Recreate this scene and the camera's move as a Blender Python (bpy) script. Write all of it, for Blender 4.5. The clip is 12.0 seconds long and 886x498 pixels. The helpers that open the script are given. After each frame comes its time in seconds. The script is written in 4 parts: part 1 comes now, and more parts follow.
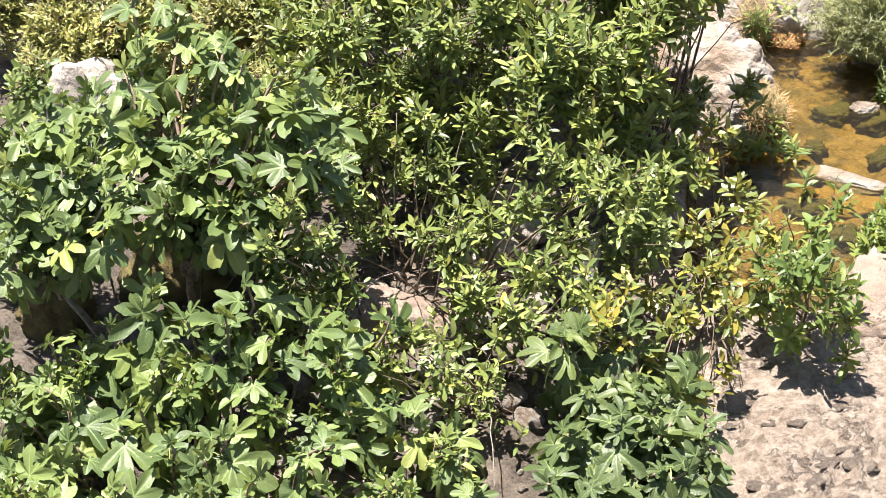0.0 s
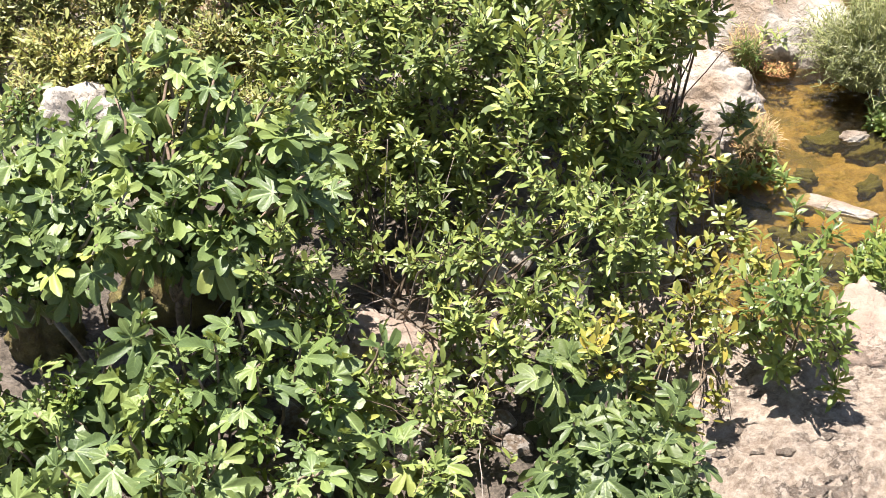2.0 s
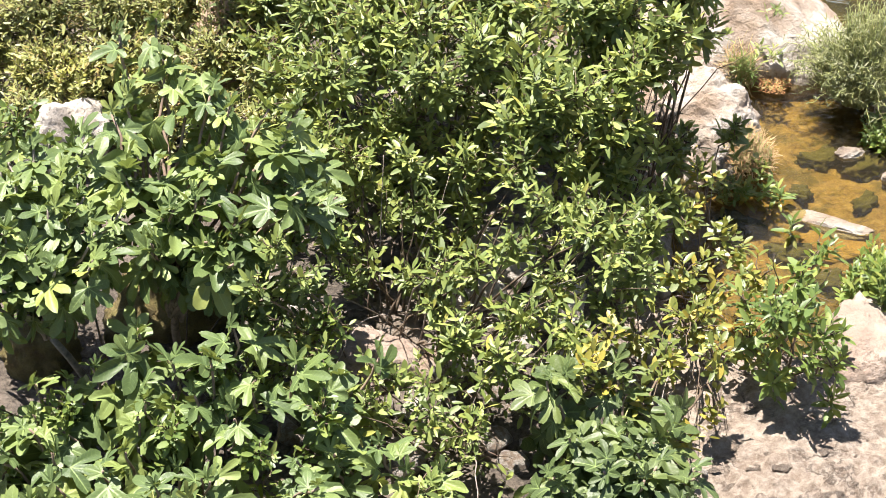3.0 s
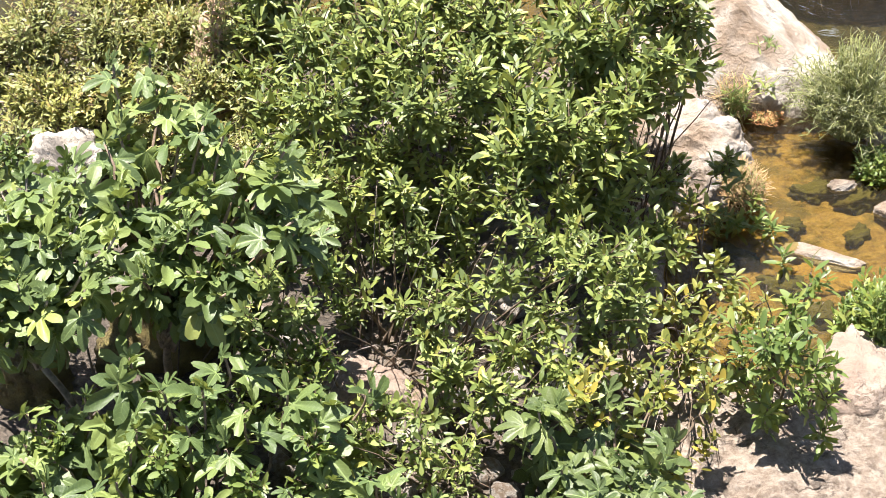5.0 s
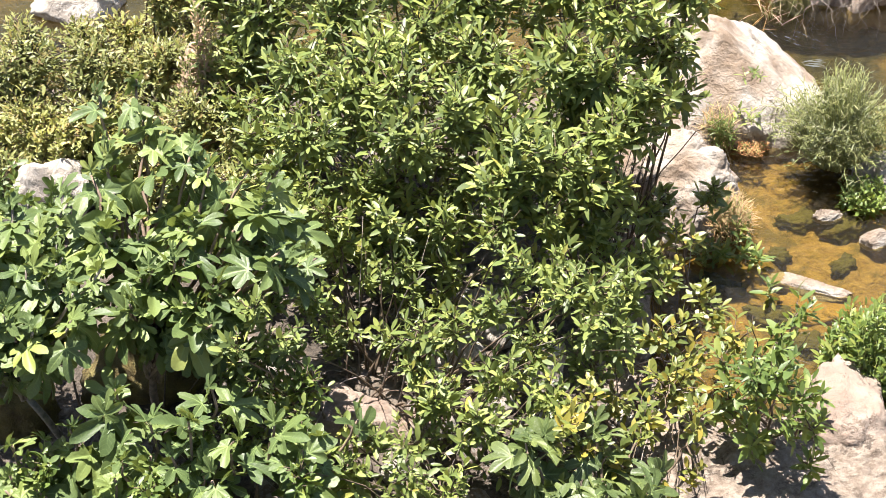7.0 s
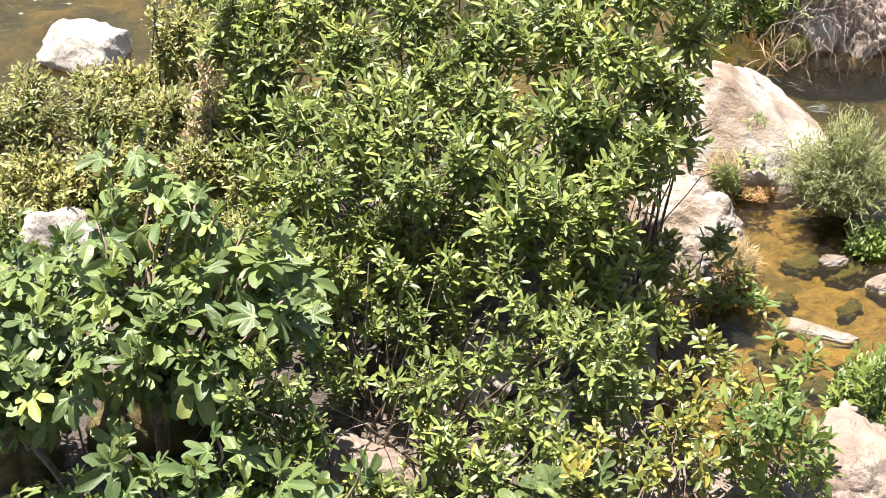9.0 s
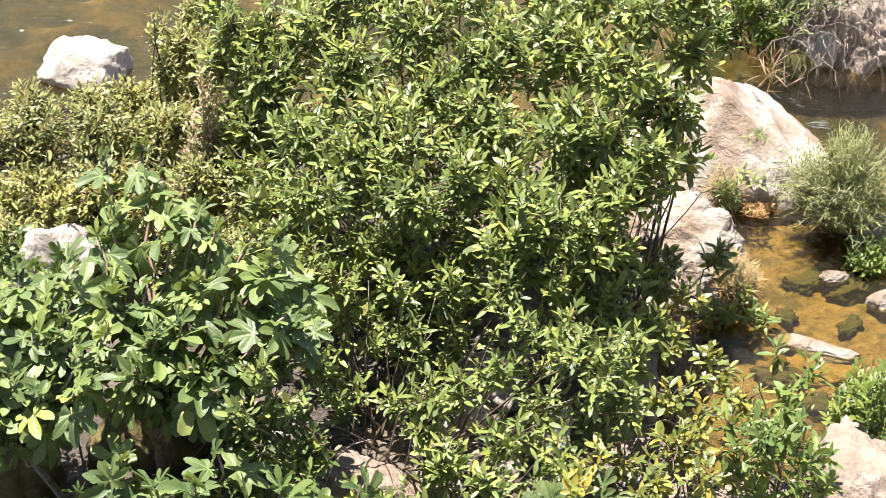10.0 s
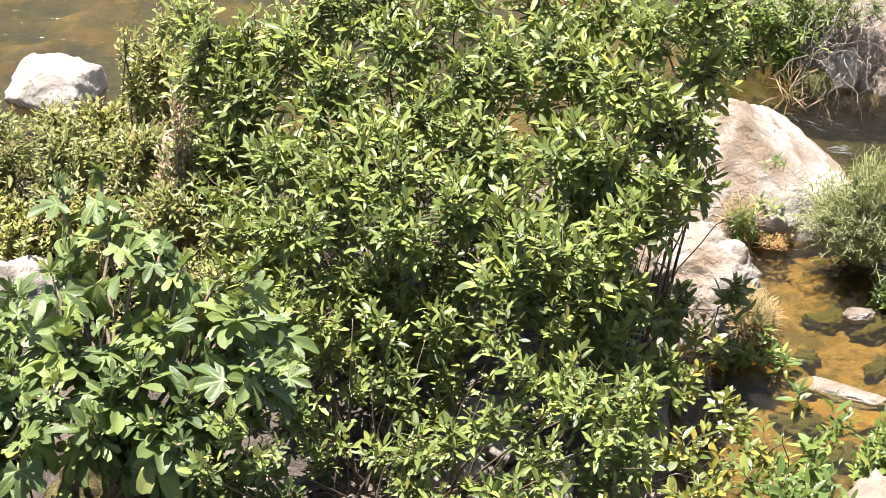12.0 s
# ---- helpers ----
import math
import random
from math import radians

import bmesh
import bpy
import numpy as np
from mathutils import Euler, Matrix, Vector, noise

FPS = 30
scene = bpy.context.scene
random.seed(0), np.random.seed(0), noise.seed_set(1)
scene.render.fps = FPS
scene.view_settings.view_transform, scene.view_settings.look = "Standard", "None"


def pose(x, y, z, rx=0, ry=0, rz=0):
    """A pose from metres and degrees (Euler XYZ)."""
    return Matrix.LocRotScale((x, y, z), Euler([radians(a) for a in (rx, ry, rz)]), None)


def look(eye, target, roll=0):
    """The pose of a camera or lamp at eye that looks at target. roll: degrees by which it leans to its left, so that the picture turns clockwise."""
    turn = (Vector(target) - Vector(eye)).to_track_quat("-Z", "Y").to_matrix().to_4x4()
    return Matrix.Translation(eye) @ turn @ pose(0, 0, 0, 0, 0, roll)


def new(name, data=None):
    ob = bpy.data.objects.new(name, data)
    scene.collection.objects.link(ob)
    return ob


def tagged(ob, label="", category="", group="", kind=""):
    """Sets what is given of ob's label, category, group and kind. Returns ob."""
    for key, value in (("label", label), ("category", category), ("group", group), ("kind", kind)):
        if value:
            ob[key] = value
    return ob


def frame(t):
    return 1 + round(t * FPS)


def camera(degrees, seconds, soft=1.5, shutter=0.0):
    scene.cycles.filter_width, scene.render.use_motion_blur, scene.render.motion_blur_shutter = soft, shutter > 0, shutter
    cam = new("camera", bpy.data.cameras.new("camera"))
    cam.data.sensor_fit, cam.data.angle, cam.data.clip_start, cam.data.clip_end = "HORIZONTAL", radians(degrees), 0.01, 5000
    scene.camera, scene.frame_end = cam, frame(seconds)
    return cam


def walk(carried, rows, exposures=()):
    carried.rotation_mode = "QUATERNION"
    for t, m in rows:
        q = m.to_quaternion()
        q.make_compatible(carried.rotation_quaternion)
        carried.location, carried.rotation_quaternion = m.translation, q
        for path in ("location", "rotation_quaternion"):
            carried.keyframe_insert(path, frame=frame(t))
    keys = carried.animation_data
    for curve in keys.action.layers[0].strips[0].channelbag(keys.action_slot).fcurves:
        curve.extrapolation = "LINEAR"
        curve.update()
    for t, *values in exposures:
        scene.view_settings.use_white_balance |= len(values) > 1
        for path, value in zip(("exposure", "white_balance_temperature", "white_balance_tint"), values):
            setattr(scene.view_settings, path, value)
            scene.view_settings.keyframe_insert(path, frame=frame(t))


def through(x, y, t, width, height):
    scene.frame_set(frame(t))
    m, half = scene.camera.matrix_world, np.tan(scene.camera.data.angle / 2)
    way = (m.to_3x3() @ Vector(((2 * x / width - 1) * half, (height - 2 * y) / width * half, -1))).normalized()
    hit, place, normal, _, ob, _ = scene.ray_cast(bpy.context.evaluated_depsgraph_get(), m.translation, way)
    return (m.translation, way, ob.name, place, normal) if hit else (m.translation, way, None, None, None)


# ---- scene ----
# ---------------------------------------------------------------- camera
cam = camera(27.0, 12.0, soft=0.5)
walk(cam, [
    (0.0, pose(0.000, 0.000, 6.300, 50.11, 0.36, 0.62)),
    (0.5, pose(0.000, 0.000, 6.300, 50.34, 0.18, 0.59)),
    (1.0, pose(0.000, 0.000, 6.300, 50.60, 0.02, 0.58)),
    (1.5, pose(0.000, 0.000, 6.300, 50.81, -0.06, 0.57)),
    (2.0, pose(0.000, 0.000, 6.300, 50.93, -0.08, 0.58)),
    (2.5, pose(0.000, 0.000, 6.300, 51.16, -0.11, 0.55)),
    (3.0, pose(0.000, 0.000, 6.300, 51.43, -0.17, 0.49)),
    (5.0, pose(0.000, 0.000, 6.300, 52.39, -0.49, 0.45)),
    (5.5, pose(0.000, 0.000, 6.300, 52.59, -0.53, 0.33)),
    (6.0, pose(0.000, 0.000, 6.300, 52.80, -0.64, 0.24)),
    (6.5, pose(0.000, 0.000, 6.300, 53.02, -0.68, 0.16)),
    (7.0, pose(0.000, 0.000, 6.300, 53.34, -0.68, 0.07)),
    (9.0, pose(0.000, 0.000, 6.300, 54.79, -0.39, 0.07)),
    (9.5, pose(0.000, 0.000, 6.300, 55.06, -0.33, 0.08)),
    (10.0, pose(0.000, 0.000, 6.300, 55.30, -0.32, 0.04)),
    (10.5, pose(0.000, 0.000, 6.300, 55.51, -0.35, -0.02)),
    (11.0, pose(0.000, 0.000, 6.300, 55.76, -0.39, -0.13)),
    (11.5, pose(0.013, 0.404, 6.072, 55.81, -0.43, -0.02)),
    (12.0, pose(0.060, 0.709, 5.885, 56.01, -0.36, 0.20))
])

# ---------------------------------------------------------------- world and sun
SUN_ELEVATION, SUN_TURN = 75.0, -40.0      # degrees; the turn runs clockwise from straight ahead
world = bpy.data.worlds.new("sky")
world.use_nodes = True
scene.world = world
sky = world.node_tree.nodes.new("ShaderNodeTexSky")
sky.sky_type, sky.sun_disc = "NISHITA", False
sky.sun_elevation, sky.sun_rotation = radians(SUN_ELEVATION), radians(SUN_TURN)
world.node_tree.nodes["Background"].inputs[1].default_value = 0.05
world.node_tree.links.new(sky.outputs[0], world.node_tree.nodes["Background"].inputs[0])
sun_way = Vector((math.sin(radians(SUN_TURN)) * math.cos(radians(SUN_ELEVATION)),
                  math.cos(radians(SUN_TURN)) * math.cos(radians(SUN_ELEVATION)),
                  math.sin(radians(SUN_ELEVATION))))
sun = new("sun", bpy.data.lights.new("sun", "SUN"))
sun.data.energy, sun.data.angle, sun.data.color = 5.0, radians(0.55), (1.0, 0.935, 0.875)
sun.matrix_world = look(sun_way * 60, (0, 0, 0))
scene.view_settings.exposure = 1.95


# ---------------------------------------------------------------- materials
class Mat:
    """A small node-tree writer."""

    def __init__(self, name):
        self.m = bpy.data.materials.new(name)
        self.m.use_nodes = True
        self.t = self.m.node_tree
        self.bsdf = self.t.nodes["Principled BSDF"]
        self.out = self.t.nodes["Material Output"]

    def node(self, kind, **values):
        n = self.t.nodes.new(kind)
        for k, v in values.items():
            n.inputs[k.replace("_", " ")].default_value = v
        return n

    def link(self, a, b):
        self.t.links.new(a, b)

    def ramp(self, fac, *stops):
        n = self.t.nodes.new("ShaderNodeValToRGB")
        e = n.color_ramp.elements
        while len(e) < len(stops):
            e.new(0.5)
        for el, (p, c) in zip(e, stops):
            el.position, el.color = p, (*c, 1)
        self.link(fac, n.inputs[0])
        return n.outputs[0]

    def mix(self, fac, a, b, blend="MIX"):
        n = self.t.nodes.new("ShaderNodeMix")
        n.data_type, n.blend_type = "RGBA", blend
        for socket, v in ((n.inputs[0], fac), (n.inputs[6], a), (n.inputs[7], b)):
            if isinstance(v, (int, float)):
                socket.default_value = v
            elif isinstance(v, tuple):
                socket.default_value = (*v, 1)
            else:
                self.link(v, socket)
        return n.outputs[2]

    def math(self, op, a, b=0.0, clamp=False):
        n = self.t.nodes.new("ShaderNodeMath")
        n.operation, n.use_clamp = op, clamp
        for socket, v in zip(n.inputs, (a, b)):
            if isinstance(v, (int, float)):
                socket.default_value = v
            else:
                self.link(v, socket)
        return n.outputs[0]

    def coords(self, which="Object"):
        return self.node("ShaderNodeTexCoord").outputs[which]

    def noise(self, where, scale, detail=4.0, rough=0.6):
        n = self.node("ShaderNodeTexNoise", Scale=scale, Detail=detail, Roughness=rough)
        self.link(where, n.inputs["Vector"])
        return n.outputs[0]

    def bump(self, height, strength, distance):
        n = self.node("ShaderNodeBump", Strength=strength, Distance=distance)
        self.link(height, n.inputs["Height"])
        self.link(n.outputs[0], self.bsdf.inputs["Normal"])
        return n.outputs[0]


def leaf_material(name, stops, through_colour, shine=0.42, through=0.35, veins=0.0, quilt=70.0, gloss=0.5):
    """Leaf: each leaf its own tint, a lighter midrib, gloss, and light that comes through the blade."""
    a = Mat(name)
    pick = a.math("FRACT", a.math("ADD", a.node("ShaderNodeObjectInfo").outputs["Random"],
                                  a.node("ShaderNodeNewGeometry").outputs["Random Per Island"]))
    col = a.ramp(pick, *stops)
    # whole shoots and boughs differ: some dark and mature, some fresh and yellow
    age = a.noise(a.node("ShaderNodeNewGeometry").outputs["Position"], 2.1, 3.0, 0.6)
    col = a.mix(a.math("MULTIPLY", a.math("SUBTRACT", 0.5, age, True), 3.2, True), col, (0.55, 0.62, 0.60), "MULTIPLY")
    col = a.mix(a.math("MULTIPLY", a.math("SUBTRACT", age, 0.5, True), 3.0, True), col, a.mix(1.0, col, (1.45, 1.35, 0.95), "MULTIPLY"))
    blotch = a.noise(a.coords("Object"), 23.0, 3.0)
    col = a.mix(a.math("MULTIPLY", a.math("SUBTRACT", blotch, 0.35, True), 0.9), col, a.mix(0.5, col, (0.02, 0.035, 0.012)))
    if veins:
        uv = a.node("ShaderNodeSeparateXYZ")
        a.link(a.coords("UV"), uv.inputs[0])
        rib = a.math("SUBTRACT", 1.0, a.math("MULTIPLY", uv.outputs[0], 38.0), True)
        side = a.math("FRACT", a.math("SUBTRACT", a.math("MULTIPLY", uv.outputs[1], 8.0), a.math("MULTIPLY", uv.outputs[0], 9.0)))
        side = a.math("SUBTRACT", 1.0, a.math("MULTIPLY", a.math("ABSOLUTE", a.math("SUBTRACT", side, 0.5)), 9.0), True)
        col = a.mix(a.math("MULTIPLY", side, veins * 0.3), col, (0.20, 0.27, 0.09))
        col = a.mix(a.math("MULTIPLY", rib, veins), col, (0.24, 0.32, 0.11))
    a.link(col, a.bsdf.inputs["Base Color"])
    a.bsdf.inputs["Roughness"].default_value = shine
    a.bsdf.inputs["Specular IOR Level"].default_value = gloss
    a.bump(a.noise(a.coords("Object"), quilt, 2.0), 0.25, 0.12 / quilt)
    lit = a.node("ShaderNodeBsdfTranslucent")
    a.link(a.mix(0.55, col, through_colour), lit.inputs[0])
    both = a.node("ShaderNodeMixShader", Fac=through)
    a.link(a.bsdf.outputs[0], both.inputs[1])
    a.link(lit.outputs[0], both.inputs[2])
    a.link(both.outputs[0], a.out.inputs[0])
    return a.m


def stone_material(name, stops, scale=3.0, relief=0.012, stain=(0.25, 0.16, 0.08)):
    a = Mat(name)
    at = a.coords("Object")
    big = a.noise(at, scale, 5.0)
    fine = a.noise(at, scale * 14, 6.0, 0.7)
    col = a.ramp(big, *stops)
    col = a.mix(a.math("MULTIPLY", a.math("SUBTRACT", fine, 0.42, True), 1.6), col, stain)
    warp = a.mix(0.35, at, a.node("ShaderNodeTexNoise", Scale=scale * 2, Detail=5.0).outputs[1])
    seam = a.noise(warp, scale * 1.3, 6.0, 0.62)
    crack = a.math("SUBTRACT", 1.0, a.math("MULTIPLY", a.math("ABSOLUTE", a.math("SUBTRACT", seam, 0.5)), 38.0), True)
    crack = a.math("MULTIPLY", crack, a.math("MULTIPLY", a.math("SUBTRACT", a.noise(at, scale * 0.8, 3.0), 0.42, True), 5.0, True))
    col = a.mix(a.math("MULTIPLY", crack, 0.7), col, (0.14, 0.10, 0.07))
    a.link(col, a.bsdf.inputs["Base Color"])
    a.bsdf.inputs["Roughness"].default_value = 0.85
    h = a.math("ADD", a.math("MULTIPLY", fine, 0.7), a.math("MULTIPLY", crack, -0.25))
    a.bump(a.math("ADD", h, a.math("MULTIPLY", seam, 1.5)), 1.0, relief * 1.6)
    return a.m


def bark_material(name, dark, light, scale=30.0):
    a = Mat(name)
    at = a.coords("Object")
    col = a.ramp(a.noise(at, scale, 5.0, 0.7), (0.3, dark), (0.7, light))
    a.link(col, a.bsdf.inputs["Base Color"])
    a.bsdf.inputs["Roughness"].default_value = 0.85
    a.bump(a.noise(at, scale * 3, 4.0), 0.6, 0.004)
    return a.m


FIG = leaf_material("fig leaf", ((0.0, (0.106, 0.148, 0.052)), (0.4, (0.066, 0.100, 0.038)), (0.75, (0.142, 0.186, 0.060)),
                                 (0.93, (0.172, 0.216, 0.064)), (1.0, (0.22, 0.24, 0.065))), (0.40, 0.48, 0.08), 0.46, 0.2, 0.85, 11.0, 0.34)
DARK_FIG = leaf_material("mature fig leaf", ((0.0, (0.074, 0.102, 0.036)), (0.5, (0.054, 0.080, 0.029)), (1.0, (0.115, 0.145, 0.045))),
                         (0.28, 0.36, 0.08), 0.46, 0.2, 0.85, 11.0, 0.4)
GLOSSY = leaf_material("glossy shrub leaf", ((0.0, (0.056, 0.080, 0.024)), (0.35, (0.124, 0.164, 0.046)), (0.7, (0.198, 0.238, 0.066)),
                                             (0.97, (0.265, 0.300, 0.085)), (1.0, (0.34, 0.30, 0.07))), (0.50, 0.54, 0.10), 0.45, 0.21, 0.3, 70.0, 0.36)
YELLOWING = leaf_material("yellowing shrub leaf", ((0.0, (0.085, 0.115, 0.030)), (0.5, (0.16, 0.19, 0.045)), (0.8, (0.26, 0.25, 0.055)),
                                                   (1.0, (0.40, 0.31, 0.055))), (0.50, 0.46, 0.07), 0.42, 0.3, 0.3)
OLIVE = leaf_material("small olive leaf", ((0.0, (0.160, 0.185, 0.060)), (0.5, (0.265, 0.285, 0.095)), (0.85, (0.350, 0.350, 0.135)),
                                           (1.0, (0.32, 0.21, 0.09))), (0.50, 0.46, 0.11), 0.48, 0.32)
GREY_GREEN = leaf_material("narrow grey-green leaf", ((0.0, (0.062, 0.076, 0.026)), (0.5, (0.125, 0.138, 0.050)), (1.0, (0.23, 0.225, 0.10))),
                           (0.30, 0.33, 0.10), 0.5, 0.22)
HERB = leaf_material("soft herb leaf", ((0.0, (0.068, 0.110, 0.028)), (0.6, (0.120, 0.175, 0.042)), (1.0, (0.205, 0.235, 0.055))),
                     (0.46, 0.54, 0.08), 0.45, 0.28)
STRAW = leaf_material("dry straw", ((0.0, (0.30, 0.20, 0.09)), (0.6, (0.42, 0.32, 0.16)), (1.0, (0.40, 0.22, 0.12))),
                      (0.5, 0.36, 0.18), 0.7, 0.25)
RUST = leaf_material("rusty dry moss", ((0.0, (0.28, 0.11, 0.04)), (0.6, (0.42, 0.20, 0.08)), (1.0, (0.46, 0.30, 0.14))), (0.45, 0.22, 0.08), 0.7, 0.2)
DRY_HEADS = leaf_material("dry pinkish seed head", ((0.0, (0.38, 0.24, 0.17)), (0.6, (0.52, 0.36, 0.27)), (1.0, (0.44, 0.36, 0.20))),
                          (0.5, 0.36, 0.24), 0.7, 0.3)
FOAM = leaf_material("river foam", ((0.0, (0.10, 0.105, 0.10)), (1.0, (0.22, 0.225, 0.22))), (0.2, 0.21, 0.21), 0.6, 0.3)
BARK = bark_material("brown bark", (0.05, 0.035, 0.022), (0.16, 0.115, 0.075))
FIG_BARK = bark_material("grey fig bark", (0.11, 0.09, 0.07), (0.34, 0.30, 0.25), 22.0)
FIG_BROWN = bark_material("brown fig bark", (0.12, 0.085, 0.06), (0.30, 0.22, 0.16), 24.0)
GREEN_STALK = bark_material("green stalk", (0.22, 0.25, 0.08), (0.38, 0.40, 0.15), 18.0)
DRY_WOOD = bark_material("bleached dry wood", (0.12, 0.095, 0.08), (0.33, 0.28, 0.24), 26.0)
PALE_ROCK = stone_material("pale limestone", ((0.38, (0.19, 0.135, 0.092)), (0.47, (0.26, 0.21, 0.165)), (0.56, (0.365, 0.335, 0.295))), 2.6, 0.02,
                           (0.26, 0.19, 0.13))
GREY_ROCK = stone_material("grey river stone", ((0.3, (0.28, 0.25, 0.22)), (0.5, (0.42, 0.38, 0.33)), (0.7, (0.58, 0.54, 0.48))), 4.0, 0.008,
                           (0.24, 0.19, 0.14))
WHITE_ROCK = stone_material("white weathered limestone", ((0.3, (0.29, 0.25, 0.205)), (0.5, (0.39, 0.35, 0.305)), (0.7, (0.48, 0.45, 0.40))), 3.5, 0.012,
                            (0.36, 0.30, 0.24))
DRY_MOSS = stone_material("dry brown moss", ((0.3, (0.10, 0.065, 0.022)), (0.5, (0.22, 0.165, 0.05)), (0.7, (0.34, 0.29, 0.09))), 9.0, 0.03,
                          (0.10, 0.09, 0.022))
PINK_ROCK = stone_material("pinkish rough rock", ((0.3, (0.16, 0.115, 0.088)), (0.5, (0.245, 0.193, 0.155)), (0.7, (0.34, 0.29, 0.24))), 3.2, 0.014,
                           (0.30, 0.19, 0.13))


BANK_ROCK = stone_material("pale crusty bank rock", ((0.3, (0.17, 0.122, 0.09)), (0.5, (0.255, 0.20, 0.152)), (0.7, (0.36, 0.30, 0.24))), 5.0, 0.02,
                           (0.27, 0.18, 0.12))


BED_ROCK = stone_material("orange-stained wet rock", ((0.3, (0.17, 0.10, 0.028)), (0.5, (0.32, 0.20, 0.055)), (0.7, (0.42, 0.29, 0.10))), 5.0, 0.012,
                          (0.12, 0.09, 0.025))


def ground_material():
    a = Mat("river ground")
    place = a.node("ShaderNodeNewGeometry").outputs["Position"]
    sep = a.node("ShaderNodeSeparateXYZ")
    a.link(place, sep.inputs[0])
    big, mid, fine = a.noise(place, 1.7, 4.0), a.noise(place, 17.0, 8.0, 0.78), a.noise(place, 55.0, 5.0, 0.7)
    dry = a.ramp(mid, (0.3, (0.13, 0.090, 0.064)), (0.45, (0.265, 0.207, 0.157)), (0.6, (0.41, 0.345, 0.28)))
    dry = a.mix(a.math("MULTIPLY", a.math("SUBTRACT", fine, 0.5, True), 1.8), dry, (0.24, 0.16, 0.115))
    warp = a.mix(0.3, place, a.node("ShaderNodeTexNoise", Scale=5.0, Detail=5.0).outputs[1])
    seam = a.noise(warp, 5.5, 7.0, 0.66)
    crack = a.math("SUBTRACT", 1.0, a.math("MULTIPLY", a.math("ABSOLUTE", a.math("SUBTRACT", seam, 0.5)), 34.0), True)
    crack = a.math("MULTIPLY", crack, a.math("MULTIPLY", a.math("SUBTRACT", a.noise(place, 3.0, 2.0), 0.40, True), 6.0, True))
    dry = a.mix(a.math("MULTIPLY", crack, 0.8), dry, (0.075, 0.05, 0.036))
    litter = a.ramp(fine, (0.35, (0.045, 0.034, 0.025)), (0.65, (0.15, 0.12, 0.09)))
    open_bank = a.math("MULTIPLY", a.math("SUBTRACT", a.math("ADD", sep.outputs[0], a.math("MULTIPLY", big, 0.7)), 1.15), 5.0, True)
    dry = a.mix(open_bank, a.mix(a.math("MULTIPLY", a.math("SUBTRACT", big, 0.50, True), 5.0, True), litter, dry), dry)
    bed = a.ramp(mid, (0.3, (0.12, 0.08, 0.03)), (0.46, (0.27, 0.175, 0.062)), (0.66, (0.40, 0.285, 0.12)))
    moss = a.math("MULTIPLY", a.math("SUBTRACT", a.noise(place, 3.6, 6.0, 0.7), 0.46, True), 9.0, True)
    bed = a.mix(a.math("MULTIPLY", moss, 0.75), bed, (0.085, 0.075, 0.024))
    deep = a.math("MULTIPLY", a.math("SUBTRACT", a.math("MULTIPLY", sep.outputs[2], -1.0), 0.14), 6.0, True)
    bed = a.mix(deep, bed, a.ramp(a.noise(place, 2.4, 5.0, 0.65), (0.38, (0.034, 0.036, 0.014)), (0.53, (0.060, 0.057, 0.021)), (0.66, (0.16, 0.115, 0.034))))
    under = a.math("MULTIPLY", a.math("SUBTRACT", 0.012, sep.outputs[2]), 60.0, True)
    a.link(a.mix(under, dry, bed), a.bsdf.inputs["Base Color"])
    a.bsdf.inputs["Roughness"].default_value = 0.9
    a.bump(a.math("ADD", a.math("SUBTRACT", fine, a.math("MULTIPLY", crack, 0.8)), a.math("MULTIPLY", mid, 2.6)), 1.0, 0.018)
    return a.m


def water_material():
    """Clear brown water: gloss by Fresnel over a tinted way through."""
    a = Mat("stream water")
    place = a.node("ShaderNodeNewGeometry").outputs["Position"]
    turn = a.node("ShaderNodeMapping")
    turn.inputs["Scale"].default_value = (1.0, 2.6, 1.0)
    turn.inputs["Rotation"].default_value = (0, 0, 0.25)
    a.link(place, turn.inputs[0])
    swell = a.noise(turn.outputs[0], 2.6, 4.0, 0.6)
    chop = a.noise(turn.outputs[0], 8.0, 2.0, 0.5)
    b = a.node("ShaderNodeBump", Strength=1.0, Distance=0.03)
    a.link(a.math("ADD", swell, a.math("MULTIPLY", chop, 0.3)), b.inputs["Height"])
    clear = a.node("ShaderNodeBsdfTransparent", Color=(0.82, 0.76, 0.50, 1))
    murk = a.node("ShaderNodeBsdfDiffuse", Color=(0.125, 0.108, 0.075, 1))
    body = a.node("ShaderNodeMixShader", Fac=0.06)
    a.link(clear.outputs[0], body.inputs[1])
    a.link(murk.outputs[0], body.inputs[2])
    gloss = a.node("ShaderNodeBsdfGlossy", Roughness=0.2)
    a.link(b.outputs[0], gloss.inputs["Normal"])
    fres = a.node("ShaderNodeFresnel", IOR=1.33)
    a.link(b.outputs[0], fres.inputs["Normal"])
    both = a.node("ShaderNodeMixShader")
    a.link(fres.outputs[0], both.inputs[0])
    a.link(body.outputs[0], both.inputs[1])
    a.link(gloss.outputs[0], both.inputs[2])
    a.link(both.outputs[0], a.out.inputs[0])
    return a.m


# ---------------------------------------------------------------- mesh helpers
rng = np.random.default_rng(7)
UP = np.array((0.0, 0.0, 1.0))


def unit(v):
    v = np.asarray(v, float)
    return v / (np.linalg.norm(v) + 1e-9)


